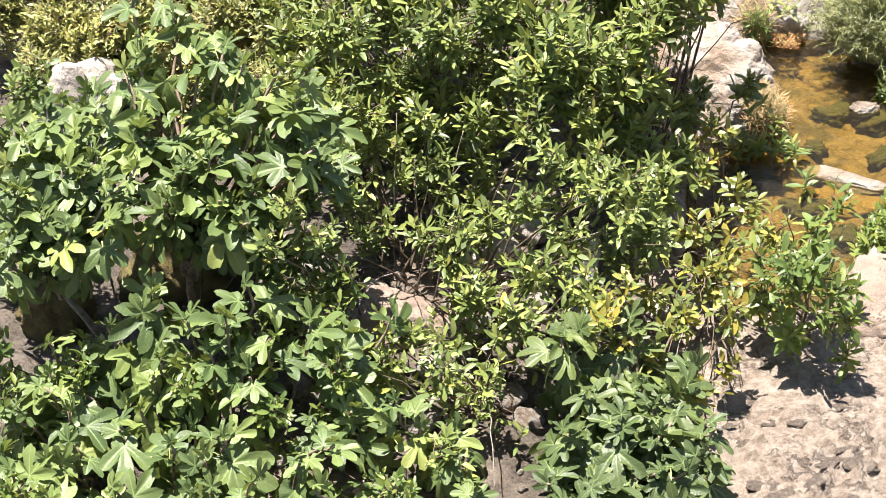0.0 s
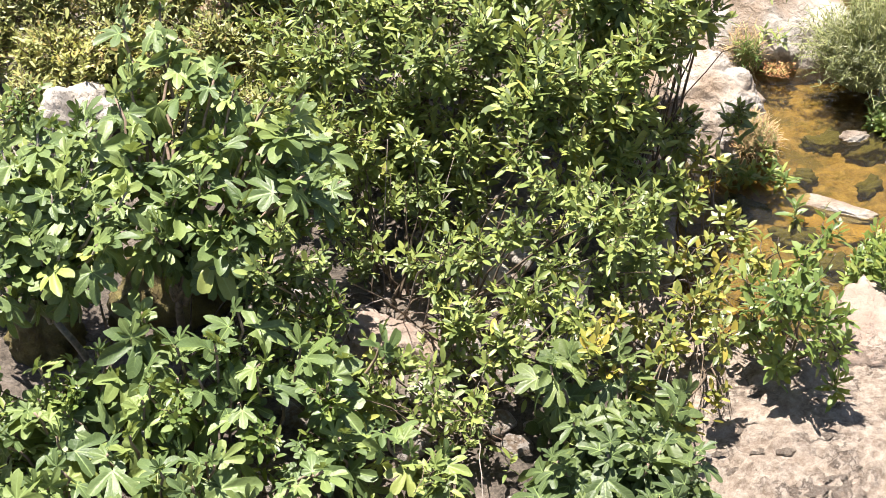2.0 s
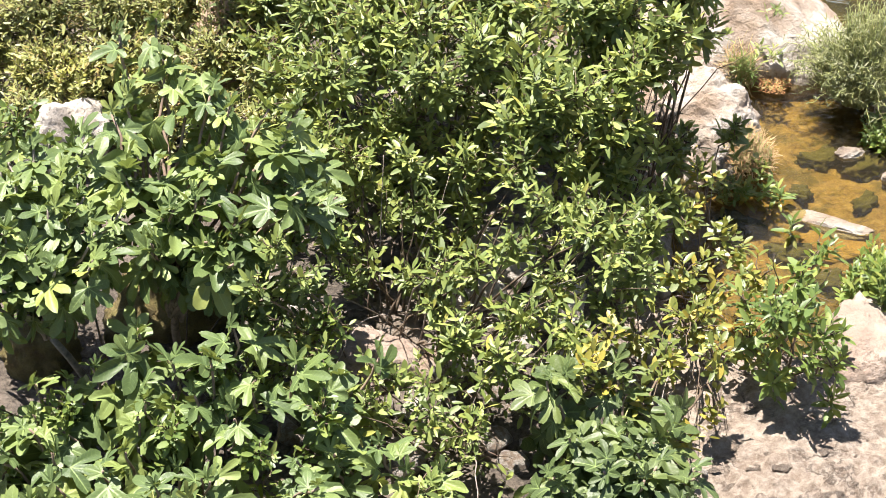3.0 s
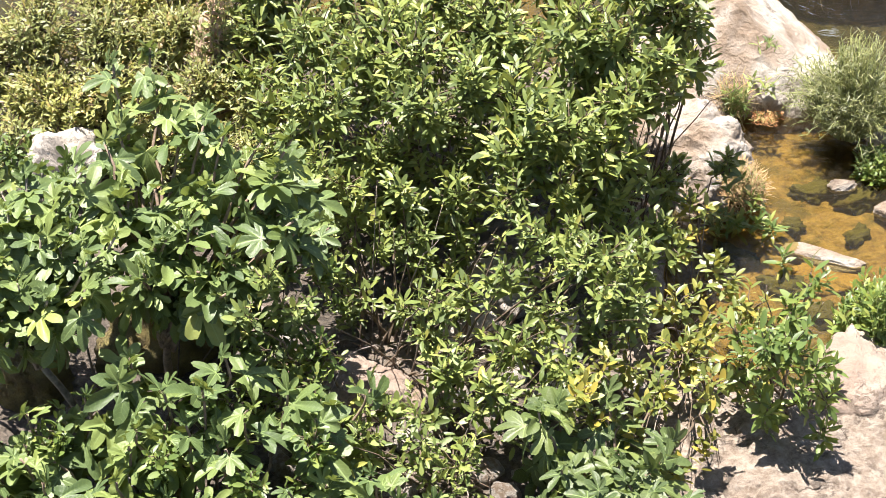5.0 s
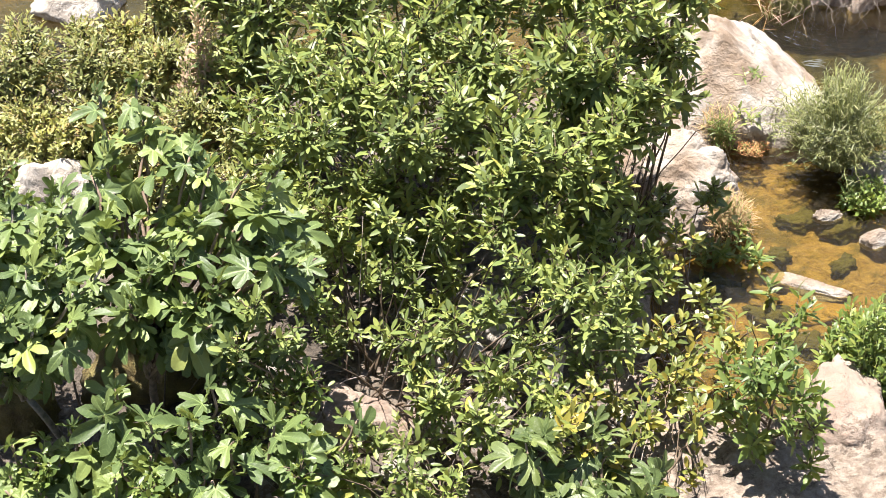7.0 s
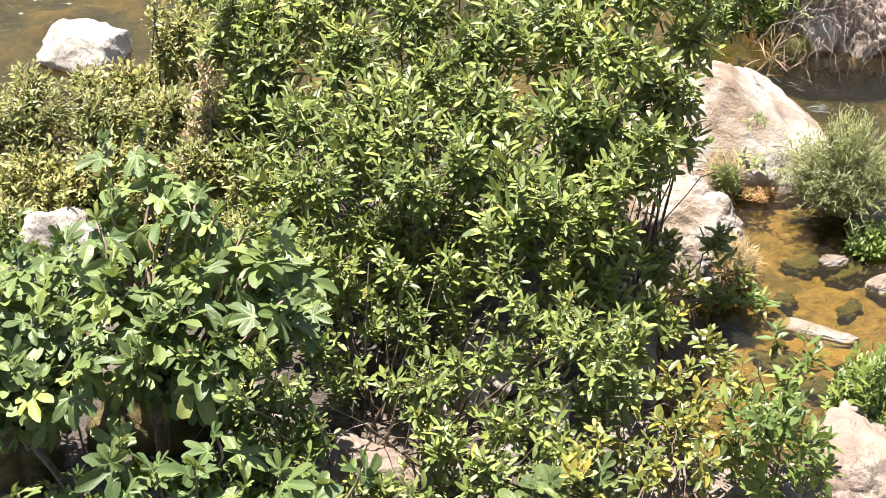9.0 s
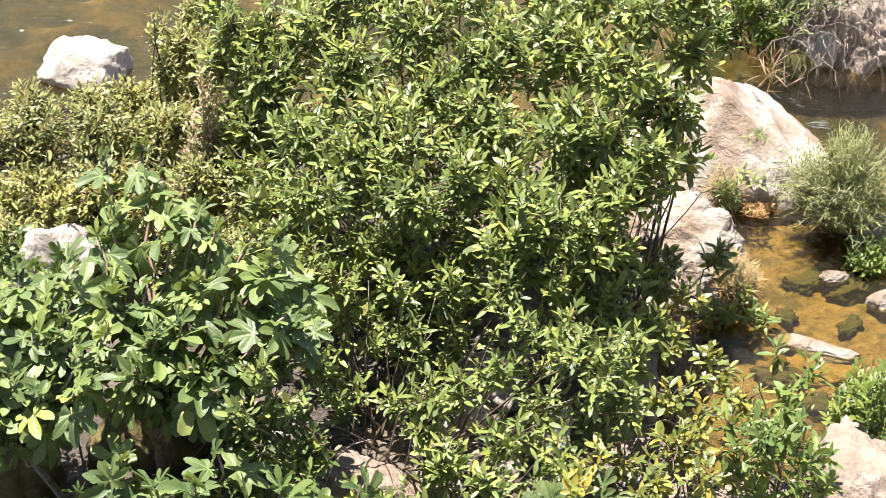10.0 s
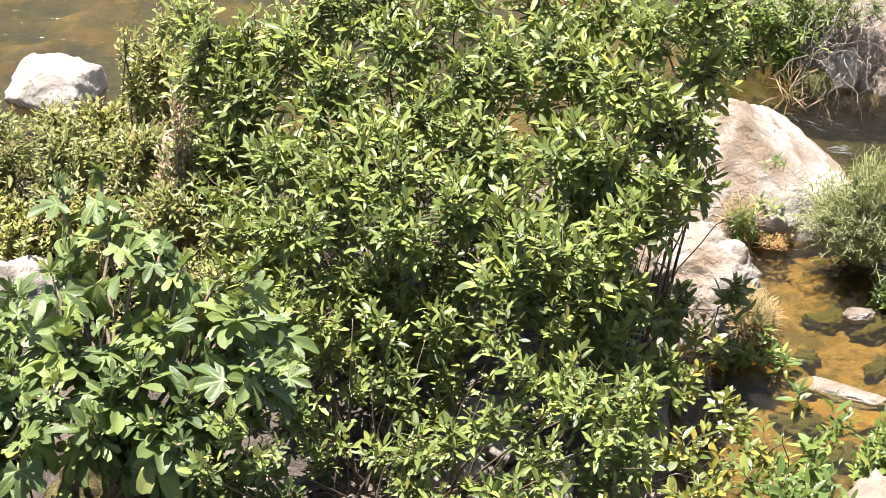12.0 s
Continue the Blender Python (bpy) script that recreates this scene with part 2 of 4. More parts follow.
def mesh_of(name, verts, faces, material, smooth=True, uv=None):
    me = bpy.data.meshes.new(name)
    me.from_pydata([tuple(v) for v in verts], [], [tuple(f) for f in faces])
    for m in (material if isinstance(material, (list, tuple)) else [material]):
        me.materials.append(m)
    if uv is not None:
        layer = me.uv_layers.new(name="uv")
        index = np.empty(len(me.loops), dtype=np.int32)
        me.loops.foreach_get("vertex_index", index)
        layer.data.foreach_set("uv", np.asarray(uv, np.float32)[index].ravel())
    if smooth:
        me.polygons.foreach_set("use_smooth", np.ones(len(me.polygons), dtype=bool))
    return me


def thing(name, at, label, category, group="", kind=""):
    ob = new(name)
    ob.location = at
    ob.empty_display_size = 0.1
    return tagged(ob, label, category, group, kind)


def part(name, me, parent, m=None, label="", kind=""):
    """One mesh object under a thing; m is its pose in the world, the thing standing unturned at its location."""
    ob = new(name, me)
    ob.parent = parent
    ob.matrix_basis = Matrix.Translation(-parent.location) @ (m if m is not None else Matrix())
    return tagged(ob, label, kind=kind)


def tube(points, radii, sides=6):
    """A tapered tube along points: vertices and faces."""
    p = np.asarray(points, float)
    n = len(p)
    d = np.gradient(p, axis=0)
    d /= np.linalg.norm(d, axis=1, keepdims=True) + 1e-9
    side = np.cross(d, np.array((0.31, 0.52, 0.79)))
    side /= np.linalg.norm(side, axis=1, keepdims=True) + 1e-9
    other = np.cross(d, side)
    a = np.arange(sides) * 2 * np.pi / sides
    ring = np.cos(a)[None, :, None] * side[:, None] + np.sin(a)[None, :, None] * other[:, None]
    v = (p[:, None] + ring * np.asarray(radii, float)[:, None, None]).reshape(-1, 3)
    f = [(i * sides + j, i * sides + (j + 1) % sides, (i + 1) * sides + (j + 1) % sides, (i + 1) * sides + j)
         for i in range(n - 1) for j in range(sides)]
    return v, f + [tuple(range(sides - 1, -1, -1)), tuple((n - 1) * sides + j for j in range(sides))]


def bent(a, b, sag=0.1, n=7, wobble=0.02):
    """A grown line from a to b that leaves a steeply and bends over, with small kinks."""
    a, b = np.asarray(a, float), np.asarray(b, float)
    s = np.linspace(0, 1, n)[:, None]
    lift = np.linalg.norm(b - a) * sag
    p = a + (b - a) * s + UP * lift * np.sin(s * np.pi)
    p[1:-1] += rng.normal(0, wobble, (n - 2, 3))
    return p


def gather(pieces):
    """Join tubes into one vertex and face list."""
    verts, faces, k = [], [], 0
    for v, f in pieces:
        verts.append(v)
        faces += [tuple(i + k for i in q) for q in f]
        k += len(v)
    return np.concatenate(verts), faces


def frame_of(way, normal, size=1.0, at=(0, 0, 0)):
    """Pose whose y runs along way and z near normal."""
    y = unit(way)
    z = unit(np.asarray(normal) - np.dot(normal, y) * y)
    x = np.cross(y, z)
    m = np.eye(4)
    m[:3, 0], m[:3, 1], m[:3, 2], m[:3, 3] = x * size, y * size, z * size, at
    return m


def blade(width, fold=0.25, curl=0.12, stations=(0.2, 0.5, 0.82), wave=0.0):
    """A pointed leaf one unit long on +y, folded along its midrib and curled down; with uv (0 at the midrib)."""
    v, uv = [(0, 0, 0)], [(0, 0)]
    for s in stations:
        w = width * 0.5 * math.sin(math.pi * s ** 1.08) ** 0.62
        z = -curl * s * s
        v += [(-w, s, z + fold * w + wave * math.sin(s * 9)), (0, s, z), (w, s, z + fold * w - wave * math.sin(s * 9))]
        uv += [(1, s), (0, s), (1, s)]
    v.append((0, 1, -curl))
    uv.append((0, 1))
    n = len(stations)
    f = [(0, 2, 1), (0, 3, 2)]
    for i in range(n - 1):
        a, b = 1 + 3 * i, 4 + 3 * i
        f += [(a, a + 1, b + 1, b), (a + 1, a + 2, b + 2, b + 1)]
    a = 1 + 3 * (n - 1)
    f += [(a, a + 1, a + 3), (a + 1, a + 2, a + 3)]
    return np.array(v), f, np.array(uv)


def many(name, template, poses, material):
    """One mesh out of many posed copies of a template leaf."""
    v, f, uv = template
    m = np.asarray(poses)
    verts = (np.einsum("kij,nj->kni", m[:, :3, :3], v) + m[:, None, :3, 3]).reshape(-1, 3).astype(np.float32)
    tri = np.array([t for q in f for t in ((q[0], q[i], q[i + 1]) for i in range(1, len(q) - 1))], dtype=np.int32)
    loops = (tri.ravel()[None] + np.arange(len(m), dtype=np.int32)[:, None] * len(v)).ravel()
    me = bpy.data.meshes.new(name)
    me.vertices.add(len(verts))
    me.vertices.foreach_set("co", verts.ravel())
    me.loops.add(len(loops))
    me.loops.foreach_set("vertex_index", loops)
    me.polygons.add(len(loops) // 3)
    me.polygons.foreach_set("loop_start", np.arange(0, len(loops), 3, dtype=np.int32))
    me.update(calc_edges=True)
    me.polygons.foreach_set("use_smooth", np.ones(len(me.polygons), dtype=bool))
    layer = me.uv_layers.new(name="uv")
    layer.data.foreach_set("uv", np.tile(uv, (len(m), 1)).astype(np.float32)[loops].ravel())
    me.materials.append(material)
    return me


# ---------------------------------------------------------------- ground and water
def smooth_step(a, b, x):
    s = np.clip((x - a) / (b - a), 0, 1)
    return s * s * (3 - 2 * s)


def lumps(x, y, scale, seed):
    out = np.zeros(x.size)
    for i, (px, py) in enumerate(zip(x.ravel(), y.ravel())):
        out[i] = noise.noise((px * scale + seed, py * scale - seed, seed * 1.7))
    return out.reshape(x.shape)


def spread_axis(lo, hi, step, far):
    inner = np.arange(lo, hi + step / 2, step)
    grow = [step]
    while sum(grow) < far:
        grow.append(grow[-1] * 1.45)
    g = np.cumsum(grow)
    return np.concatenate([(lo - g)[::-1], inner, hi + g])


def ground_height(x, y):
    """Shingle bar under the shrubs, side channel, open rocky bank, deep river behind."""
    n1, n2, n3 = lumps(x, y, 0.9, 3.1), lumps(x, y, 3.3, 8.2), lumps(x, y, 11.0, 5.4)
    z = 0.10 + 0.07 * n1 + 0.05 * n2 + 0.02 * n3
    # side channel, from the river round the big boulder and down past the bank
    edge = 1.05 + 0.35 * n1 + 0.10 * n2 + 0.35 * smooth_step(8.0, 9.2, y)
    chan = smooth_step(edge, edge + 0.3, x) * smooth_step(6.75, 7.15, y + 0.25 * (x - 1.5) + 0.1 * n2) * (1 - smooth_step(3.1, 3.6, x))
    z = z * (1 - chan) + chan * (-0.09 + 0.05 * n2 + 0.03 * n3)
    crust = 0.06 * np.abs(n3) + 0.05 * np.abs(lumps(x, y, 21.0, 2.2)) - 0.012 * (np.abs(n2) < 0.06)
    # open bank
    bank = smooth_step(0.9, 1.3, x + 0.1 * n2) * (1 - smooth_step(6.7, 7.3, y - 0.2 * (x - 1.9) + 0.12 * n1))
    ledge = np.abs(((x * 0.55 + y * 1.0 + 0.25 * n1 + 0.16 * n2) * 5.0) % 1.0 - 0.5)
    z = z * (1 - bank) + bank * (0.17 + 0.05 * (6.6 - y) + 0.03 * n1 + 0.028 * n2 + 0.012 * n3 + 0.03 * ledge * (1 - smooth_step(6.0, 6.3, y)) + crust * (1.3 - 0.8 * smooth_step(5.8, 6.4, y)))
    # river
    river = smooth_step(9.9, 10.5, y + 0.3 * n1 + 0.12 * n2)
    z = z * (1 - river) + river * (-0.30 + 0.12 * n1 + 0.08 * n2)
    shoal = river * smooth_step(0.9, 0.2, np.hypot((x + 2.9) / 1.2, (y - 10.3) / 0.5))
    z = z * (1 - shoal) + shoal * (-0.10 + 0.03 * n2)
    # far bank and the valley sides
    far = smooth_step(11.2, 11.5, y + 0.15 * n1 + 0.08 * n2 - 2.6 * smooth_step(2.6, 1.6, x) - 0.25 * (x - 2.6) * (x > 2.6))
    z = z * (1 - far) + far * (0.35 + 0.12 * n1 + 0.05 * n2)
    z += np.clip(y - 17, 0, 80) * 0.28 + np.clip(-2 - y, 0, 80) * 0.2
    return z


def build_ground():
    xs, ys = spread_axis(-3.4, 3.7, 0.022, 260.0), spread_axis(4.9, 12.7, 0.022, 260.0)
    x, y = np.meshgrid(xs, ys)
    z = ground_height(x, y)
    nx, ny = len(xs), len(ys)
    i = np.arange(nx * ny).reshape(ny, nx)
    faces = np.stack([i[:-1, :-1], i[:-1, 1:], i[1:, 1:], i[1:, :-1]], -1).reshape(-1, 4)
    me = mesh_of("ground", np.stack([x, y, z], -1).reshape(-1, 3), faces.tolist(), ground_material())
    tagged(new("ground", me), "pinkish sandy rock bank and orange pebbly stream bed", "ground", kind="structure")


def height_at(x, y):
    return float(ground_height(np.array([float(x)]), np.array([float(y)]))[0])


build_ground()
water_me = mesh_of("water", [(-260, -60, 0), (260, -60, 0), (260, 60, 0), (-260, 60, 0)], [(0, 1, 2, 3)], water_material())
tagged(new("water", water_me), "clear shallow brown stream water with small ripples", "water", kind="structure")


# ---------------------------------------------------------------- boulders and stones
def rock_mesh(name, radii, seed, material, cuts=(), rough=0.05, detail=4, random_cuts=7):
    """A boulder: a ball cut by planes, then weathered. cuts: (normal, distance as a share of the radius)."""
    r = random.Random(seed)
    bm = bmesh.new()
    bmesh.ops.create_icosphere(bm, subdivisions=detail, radius=1.0)
    planes = [(Vector(n).normalized(), d) for n, d in cuts]
    for _ in range(random_cuts):
        n = Vector((r.gauss(0, 1), r.gauss(0, 1), r.gauss(0.2, 0.8))).normalized()
        planes.append((n, r.uniform(0.62, 0.86)))
    for v in bm.verts:
        for n, d in planes:
            over = v.co.dot(n) - d
            if over > 0:
                v.co -= n * over * 0.93
        q = v.co * 1.6 + Vector((seed * 3.7, seed, 0))
        ridge = 0.5 - abs(noise.noise(q * 1.9 + Vector((4, 1, 2)))) - 0.6 * abs(noise.noise(q * 4.3)) - 0.35 * abs(noise.noise(q * 10.0))
        v.co *= 1 + rough * (noise.noise(q) + 0.5 * noise.noise(q * 2.7) + 0.9 * ridge + 0.14 * noise.noise(q * 17))
        v.co = Vector((v.co.x * radii[0], v.co.y * radii[1], v.co.z * radii[2]))
    for f in bm.faces:
        f.smooth = True
    me = bpy.data.meshes.new(name)
    bm.to_mesh(me)
    bm.free()
    me.materials.append(material)
    return me


def boulder(name, at, radii, seed, material, label, turn=0, cuts=(), rough=0.06, detail=4, tilt=(0, 0), random_cuts=7):
    ob = new(name, rock_mesh(name, radii, seed, material, cuts, rough, detail, random_cuts))
    ob.matrix_basis = pose(*at, tilt[0], tilt[1], turn)
    return tagged(ob, label, "rock")


boulder("boulder", (1.90, 10.0, 0.0), (0.72, 0.72, 0.70), 3, PALE_ROCK, "large pale limestone boulder standing in the stream",
        0, [((0.60, 0.05, 0.8), 0.50), ((-0.55, -0.45, 0.7), 0.62), ((0.12, -0.72, 0.69), 0.52), ((0.0, -1.0, 0.1), 0.62)], 0.085, 6, (0, 0), 5)
boulder("boulder", (1.44, 8.97, 0.06), (0.52, 0.44, 0.42), 5, PALE_ROCK, "pale weathered boulder at the water's edge under the shrub", 15,
        [((0.1, -0.45, 0.9), 0.60), ((0.9, -0.3, 0.3), 0.66), ((0.5, -0.8, 0.5), 0.62), ((-0.4, -0.6, 0.7), 0.6)], 0.17, 6)
boulder("boulder", (-2.45, 11.19, 0.04), (0.36, 0.27, 0.29), 8, WHITE_ROCK, "white flat-topped boulder standing in the river", 0,
        [((0.05, -0.12, 1.0), 0.62), ((0.9, -0.35, 0.15), 0.66), ((-0.75, -0.2, 0.6), 0.62), ((-0.1, -0.8, 0.55), 0.62)], 0.10, 5, (0, 0), 3)
boulder("boulder", (-2.20, 8.60, 0.20), (0.29, 0.24, 0.31), 11, WHITE_ROCK, "pale rounded boulder behind the fig leaves", 30, [], 0.12, 5)
boulder("boulder", (-0.42, 6.80, 0.12), (0.27, 0.22, 0.24), 14, PINK_ROCK, "pale sandy boulder at the foot of the shrubs", 10, [], 0.12, 5)
boulder("boulder", (2.08, 6.98, 0.08), (0.26, 0.36, 0.26), 17, PINK_ROCK, "pinkish rough boulder at the edge of the bank", -15,
        [((0, 0, 1), 0.7)], 0.12, 5)
boulder("boulder", (-1.43, 7.20, 0.10), (0.36, 0.26, 0.36), 34, DRY_MOSS, "boulder covered in dry brown moss behind fig stems", 25, [], 0.16, 5)
boulder("boulder", (-2.04, 6.92, 0.06), (0.27, 0.22, 0.26), 35, DRY_MOSS, "mossy brown boulder beside the pale fig trunk", 60, [], 0.16, 5)
boulder("stone", (0.10, 7.30, 0.12), (0.2, 0.16, 0.18), 36, WHITE_ROCK, "pale pinkish stone in a gap among the shrubs", 50, [], 0.14)
boulder("stone", (0.28, 7.62, 0.14), (0.26, 0.18, 0.2), 37, GREY_ROCK, "large grey stone in a gap among the shrubs", 15, [], 0.14)
boulder("stone", (-0.02, 6.82, 0.10), (0.17, 0.13, 0.12), 31, PALE_ROCK, "pale angular stone at the foot of the shrubs", 35, [], 0.12)
boulder("stone", (-0.66, 6.55, 0.08), (0.12, 0.10, 0.10), 32, PALE_ROCK, "small pale stone at the foot of the shrubs", 80, [], 0.12)
boulder("stone", (0.55, 7.25, 0.12), (0.2, 0.16, 0.16), 33, GREY_ROCK, "grey stone in the shade of the shrubs", 20, [], 0.12)
boulder("stone", (2.13, 8.17, -0.022), (0.235, 0.095, 0.055), 21, PALE_ROCK, "flat pale stone just above the stream", -21, [((0, 0, 1), 0.62), ((0.3, 0.8, 0.5), 0.6)], 0.13, 5)
boulder("slab", (2.13, 8.03, -0.075), (0.27, 0.13, 0.075), 24, BED_ROCK, "orange-stained flat slab lying under the water", -8, [((0, 0, 1), 0.5)], 0.16, 4)
boulder("stone", (2.33, 8.83, 0.0), (0.085, 0.05, 0.045), 22, PALE_ROCK, "small pale stone among moss below the bush", 10, [((-0.3, -0.5, 1), 0.6)], 0.28, 4)
boulder("stone", (2.57, 8.60, 0.0), (0.11, 0.09, 0.055), 23, PALE_ROCK, "small pinkish stone in the shallow stream", 40, [], 0.1, 4)
boulder("boulder", (2.84, 9.22, 0.0), (0.30, 0.26, 0.24), 26, WHITE_ROCK, "pale boulder behind the grey-green bush", 0, [], 0.07)


def scatter_stones():
    kinds = [rock_mesh("stone", (1.0, r.uniform(0.7, 0.95), r.uniform(0.5, 0.75)), 40 + i, (PALE_ROCK, GREY_ROCK)[i % 2], (), 0.09, 3)
             for i, r in ((i, random.Random(i)) for i in range(6))]
    r = random.Random(5)
    for k in range(280):
        x, y = r.uniform(-2.3, 1.2), r.uniform(5.3, 8.6)
        z = height_at(x, y)
        if z < 0.0 or (x < -1.1 and y > 6.3):
            continue
        s = 0.02 + 0.10 * r.random() ** 2.6
        ob = new("stone", kinds[k % 6])
        ob.matrix_basis = pose(x, y, z + s * 0.25, r.uniform(-20, 20), r.uniform(-20, 20), r.uniform(0, 360)) @ Matrix.Scale(s, 4)
        tagged(ob, ("pale limestone", "grey river")[k % 2] + " stone on the shingle under the shrubs", "stone", "stones under the shrubs")


scatter_stones()


def bank_slabs():
    """Flat crusty stones set in the open bank."""
    kinds = [rock_mesh("slab", (1.0, 0.42, 0.14), 70 + i, BANK_ROCK, [((0, 0, 1), 0.45)], 0.3, 4, 16) for i in range(6)]
    r = random.Random(12)
    for k in range(90):
        x, y = r.uniform(1.0, 2.35), r.uniform(4.9, 6.2)
        s = r.uniform(0.03, 0.10) * (1.0 if y < 5.9 else 0.7)
        ob = new("slab", kinds[k % 6])
        ob.matrix_basis = pose(x, y, height_at(x, y) - s * 0.03, r.uniform(-4, 12), r.uniform(-6, 6), r.gauss(25, 30)) @ Matrix.Scale(s, 4)
        tagged(ob, "flat crusty pinkish stone set in the bank", "stone", "slabs in the bank")


bank_slabs()
MOSS_GREEN = stone_material("yellow-green moss", ((0.3, (0.07, 0.07, 0.015)), (0.5, (0.16, 0.15, 0.025)), (0.7, (0.24, 0.21, 0.04))), 7.0, 0.02, (0.05, 0.045, 0.012))
MOSSY = stone_material("mossy wet stone", ((0.3, (0.045, 0.045, 0.015)), (0.5, (0.09, 0.085, 0.025)), (0.7, (0.16, 0.11, 0.035))), 5.0, 0.01, (0.03, 0.03, 0.012))
for mossy_x, mossy_y, mossy_r in ((2.15, 8.86, 0.14), (2.47, 8.86, 0.16), (2.36, 8.42, 0.10), (1.86, 7.96, 0.13), (2.02, 7.72, 0.14), (1.62, 8.24, 0.13), (2.50, 8.02, 0.12), (1.98, 8.50, 0.09)):
    boulder("stone", (mossy_x, mossy_y, -0.085), (mossy_r, mossy_r * 0.7, 0.085), int(mossy_x * 100), MOSSY, "dark mossy stone lying in the shallow stream", mossy_x * 90, [((0, 0, 1), 0.6)], 0.42, 4)


# ---------------------------------------------------------------- leafy shrubs
def sprig(tip, way, leaf, count, reach, poses, spread=(35, 80), droop=0.25):
    """Leaves in a spiral round the end of a twig."""
    way = unit(way)
    side = unit(np.cross(way, (0.3, 0.5, 0.2)))
    other = np.cross(way, side)
    start = rng.uniform(0, 6.28)
    for i in range(count):
        s = i / max(count - 1, 1)
        az = start + i * 2.4 + rng.normal(0, 0.2)
        lean = radians(spread[0] + (spread[1] - spread[0]) * s + rng.normal(0, 9))
        out = math.cos(az) * side + math.sin(az) * other
        d = unit(way * math.cos(lean) + out * math.sin(lean) - UP * droop * s + rng.normal(0, 0.08, 3))
        n = unit(way * math.sin(lean) - out * math.cos(lean) + UP * 0.75 + rng.normal(0, 0.40, 3))
        poses.append(frame_of(d, n, leaf * rng.uniform(0.55, 1.25) * (0.75 + 0.35 * min(1.0, s * 2.5)), tip - way * reach * s))


def shrub(name, base, lobes, label, category, material, leaf=0.10, width=0.32, sprigs=34, count=11, single=220, stalk=BARK,
          limb=0.009, open_top=0.35, spread=(30, 82), reach=0.10, inner=0.55, skirt=(0.3, 0.62), bare=10, spread_feet=0.4):
    """A many-stemmed shrub. lobes: (x, y, z, radius) of its leafy masses."""
    root = thing(name, (base[0], base[1], height_at(base[0], base[1])), label, category)
    foot = np.array(root.location)
    poses, twigs = [], []
    for x, y, z, r in lobes:
        c = np.array((x, y, z))
        share = rng.uniform(0.15, 0.7)
        start = foot + np.array(((x - foot[0]) * share, (y - foot[1]) * share, 0.0)) + np.array((*rng.normal(0, 0.06, 2), 0.0))
        start[2] = max(height_at(start[0], start[1]), -0.02) - 0.03
        line = bent(start, c - UP * 0.4 * r, 0.05, 8, 0.014)
        t = np.linspace(1, 0.35, 8)
        v, f = tube(line, limb * t * rng.uniform(0.7, 1.2), 6)
        part("stem", mesh_of("stem", v, f, stalk), root)
        masses = [(c, r, 1.0)] + [(c + np.array((*rng.normal(0, 0.5 * r, 2), -drop * max(z - 0.15, 0.0))), r * 1.05, 0.32) for drop in skirt]
        for c, r, share in masses:
          for k in range(max(4, int(sprigs * share * (r / 0.25) ** 2))):
            d = unit(rng.normal(0, 1, 3) + np.array((0, -0.35, open_top)))
            depth = 1 - inner * rng.random() ** 1.5
            tip = c + d * np.array((r, r, r * 0.85)) * depth * (rng.uniform(0.75, 1.08) if rng.random() > 0.1 else rng.uniform(1.1, 1.45))
            tip[2] = max(tip[2], 0.06)
            way = unit(d * 0.5 + UP * rng.uniform(0.4, 1.1) + rng.normal(0, 0.3, 3))
            inside = c + d * r * 0.15 - UP * 0.25 * r
            twigs.append(tube(bent(inside, tip, 0.06, 4, 0.008), np.linspace(0.0042, 0.0018, 4), 4))
            sprig(tip, way, leaf, int(count * rng.uniform(0.7, 1.25)), reach, poses, spread)
    part("brushwood", mesh_of("brushwood", *gather(twigs), stalk), root, kind="stuff")
    for _ in range(bare):
        x, y, z, r = lobes[int(rng.integers(len(lobes)))]
        end = np.array((x, y, z * rng.uniform(0.5, 1.0))) + rng.normal(0, r * 0.9, 3)
        end[2] = max(end[2], 0.05)
        share = rng.uniform(0.0, spread_feet)
        start = np.array((foot[0] + (x - foot[0]) * share + rng.normal(0, 0.06), foot[1] + (y - foot[1]) * share + rng.normal(0, 0.06), 0.0))
        start[2] = max(height_at(start[0], start[1]), -0.02) - 0.02
        v, f = tube(bent(start, end, rng.uniform(0.0, 0.2), 8, 0.007), np.linspace(0.0045, 0.0014, 8) * rng.uniform(0.6, 1.3), 5)
        part("twig", mesh_of("twig", v, f, (stalk, DRY_WOOD)[int(rng.random() < 0.4)]), root)
    kinds = [blade(width * w, fo, cu) for w, fo, cu in ((1.0, 0.25, 0.10), (0.85, 0.35, 0.22), (1.15, 0.15, 0.05))]
    order = sorted(range(len(poses)), key=lambda i: poses[i][1][3] - 1.2 * poses[i][2][3])
    near, rest = order[:single], order[single:]
    shared = [mesh_of("leaf", *k[:2], material, True, k[2]) for k in kinds]
    for n, i in enumerate(near):
        part("leaf", shared[n % 3], root, Matrix(poses[i].tolist()))
    for j in range(3):
        chosen = [poses[i] for i in rest[j::3]]
        if chosen:
            part("foliage", many("foliage", kinds[j], chosen, material), root, kind="stuff")
    return root


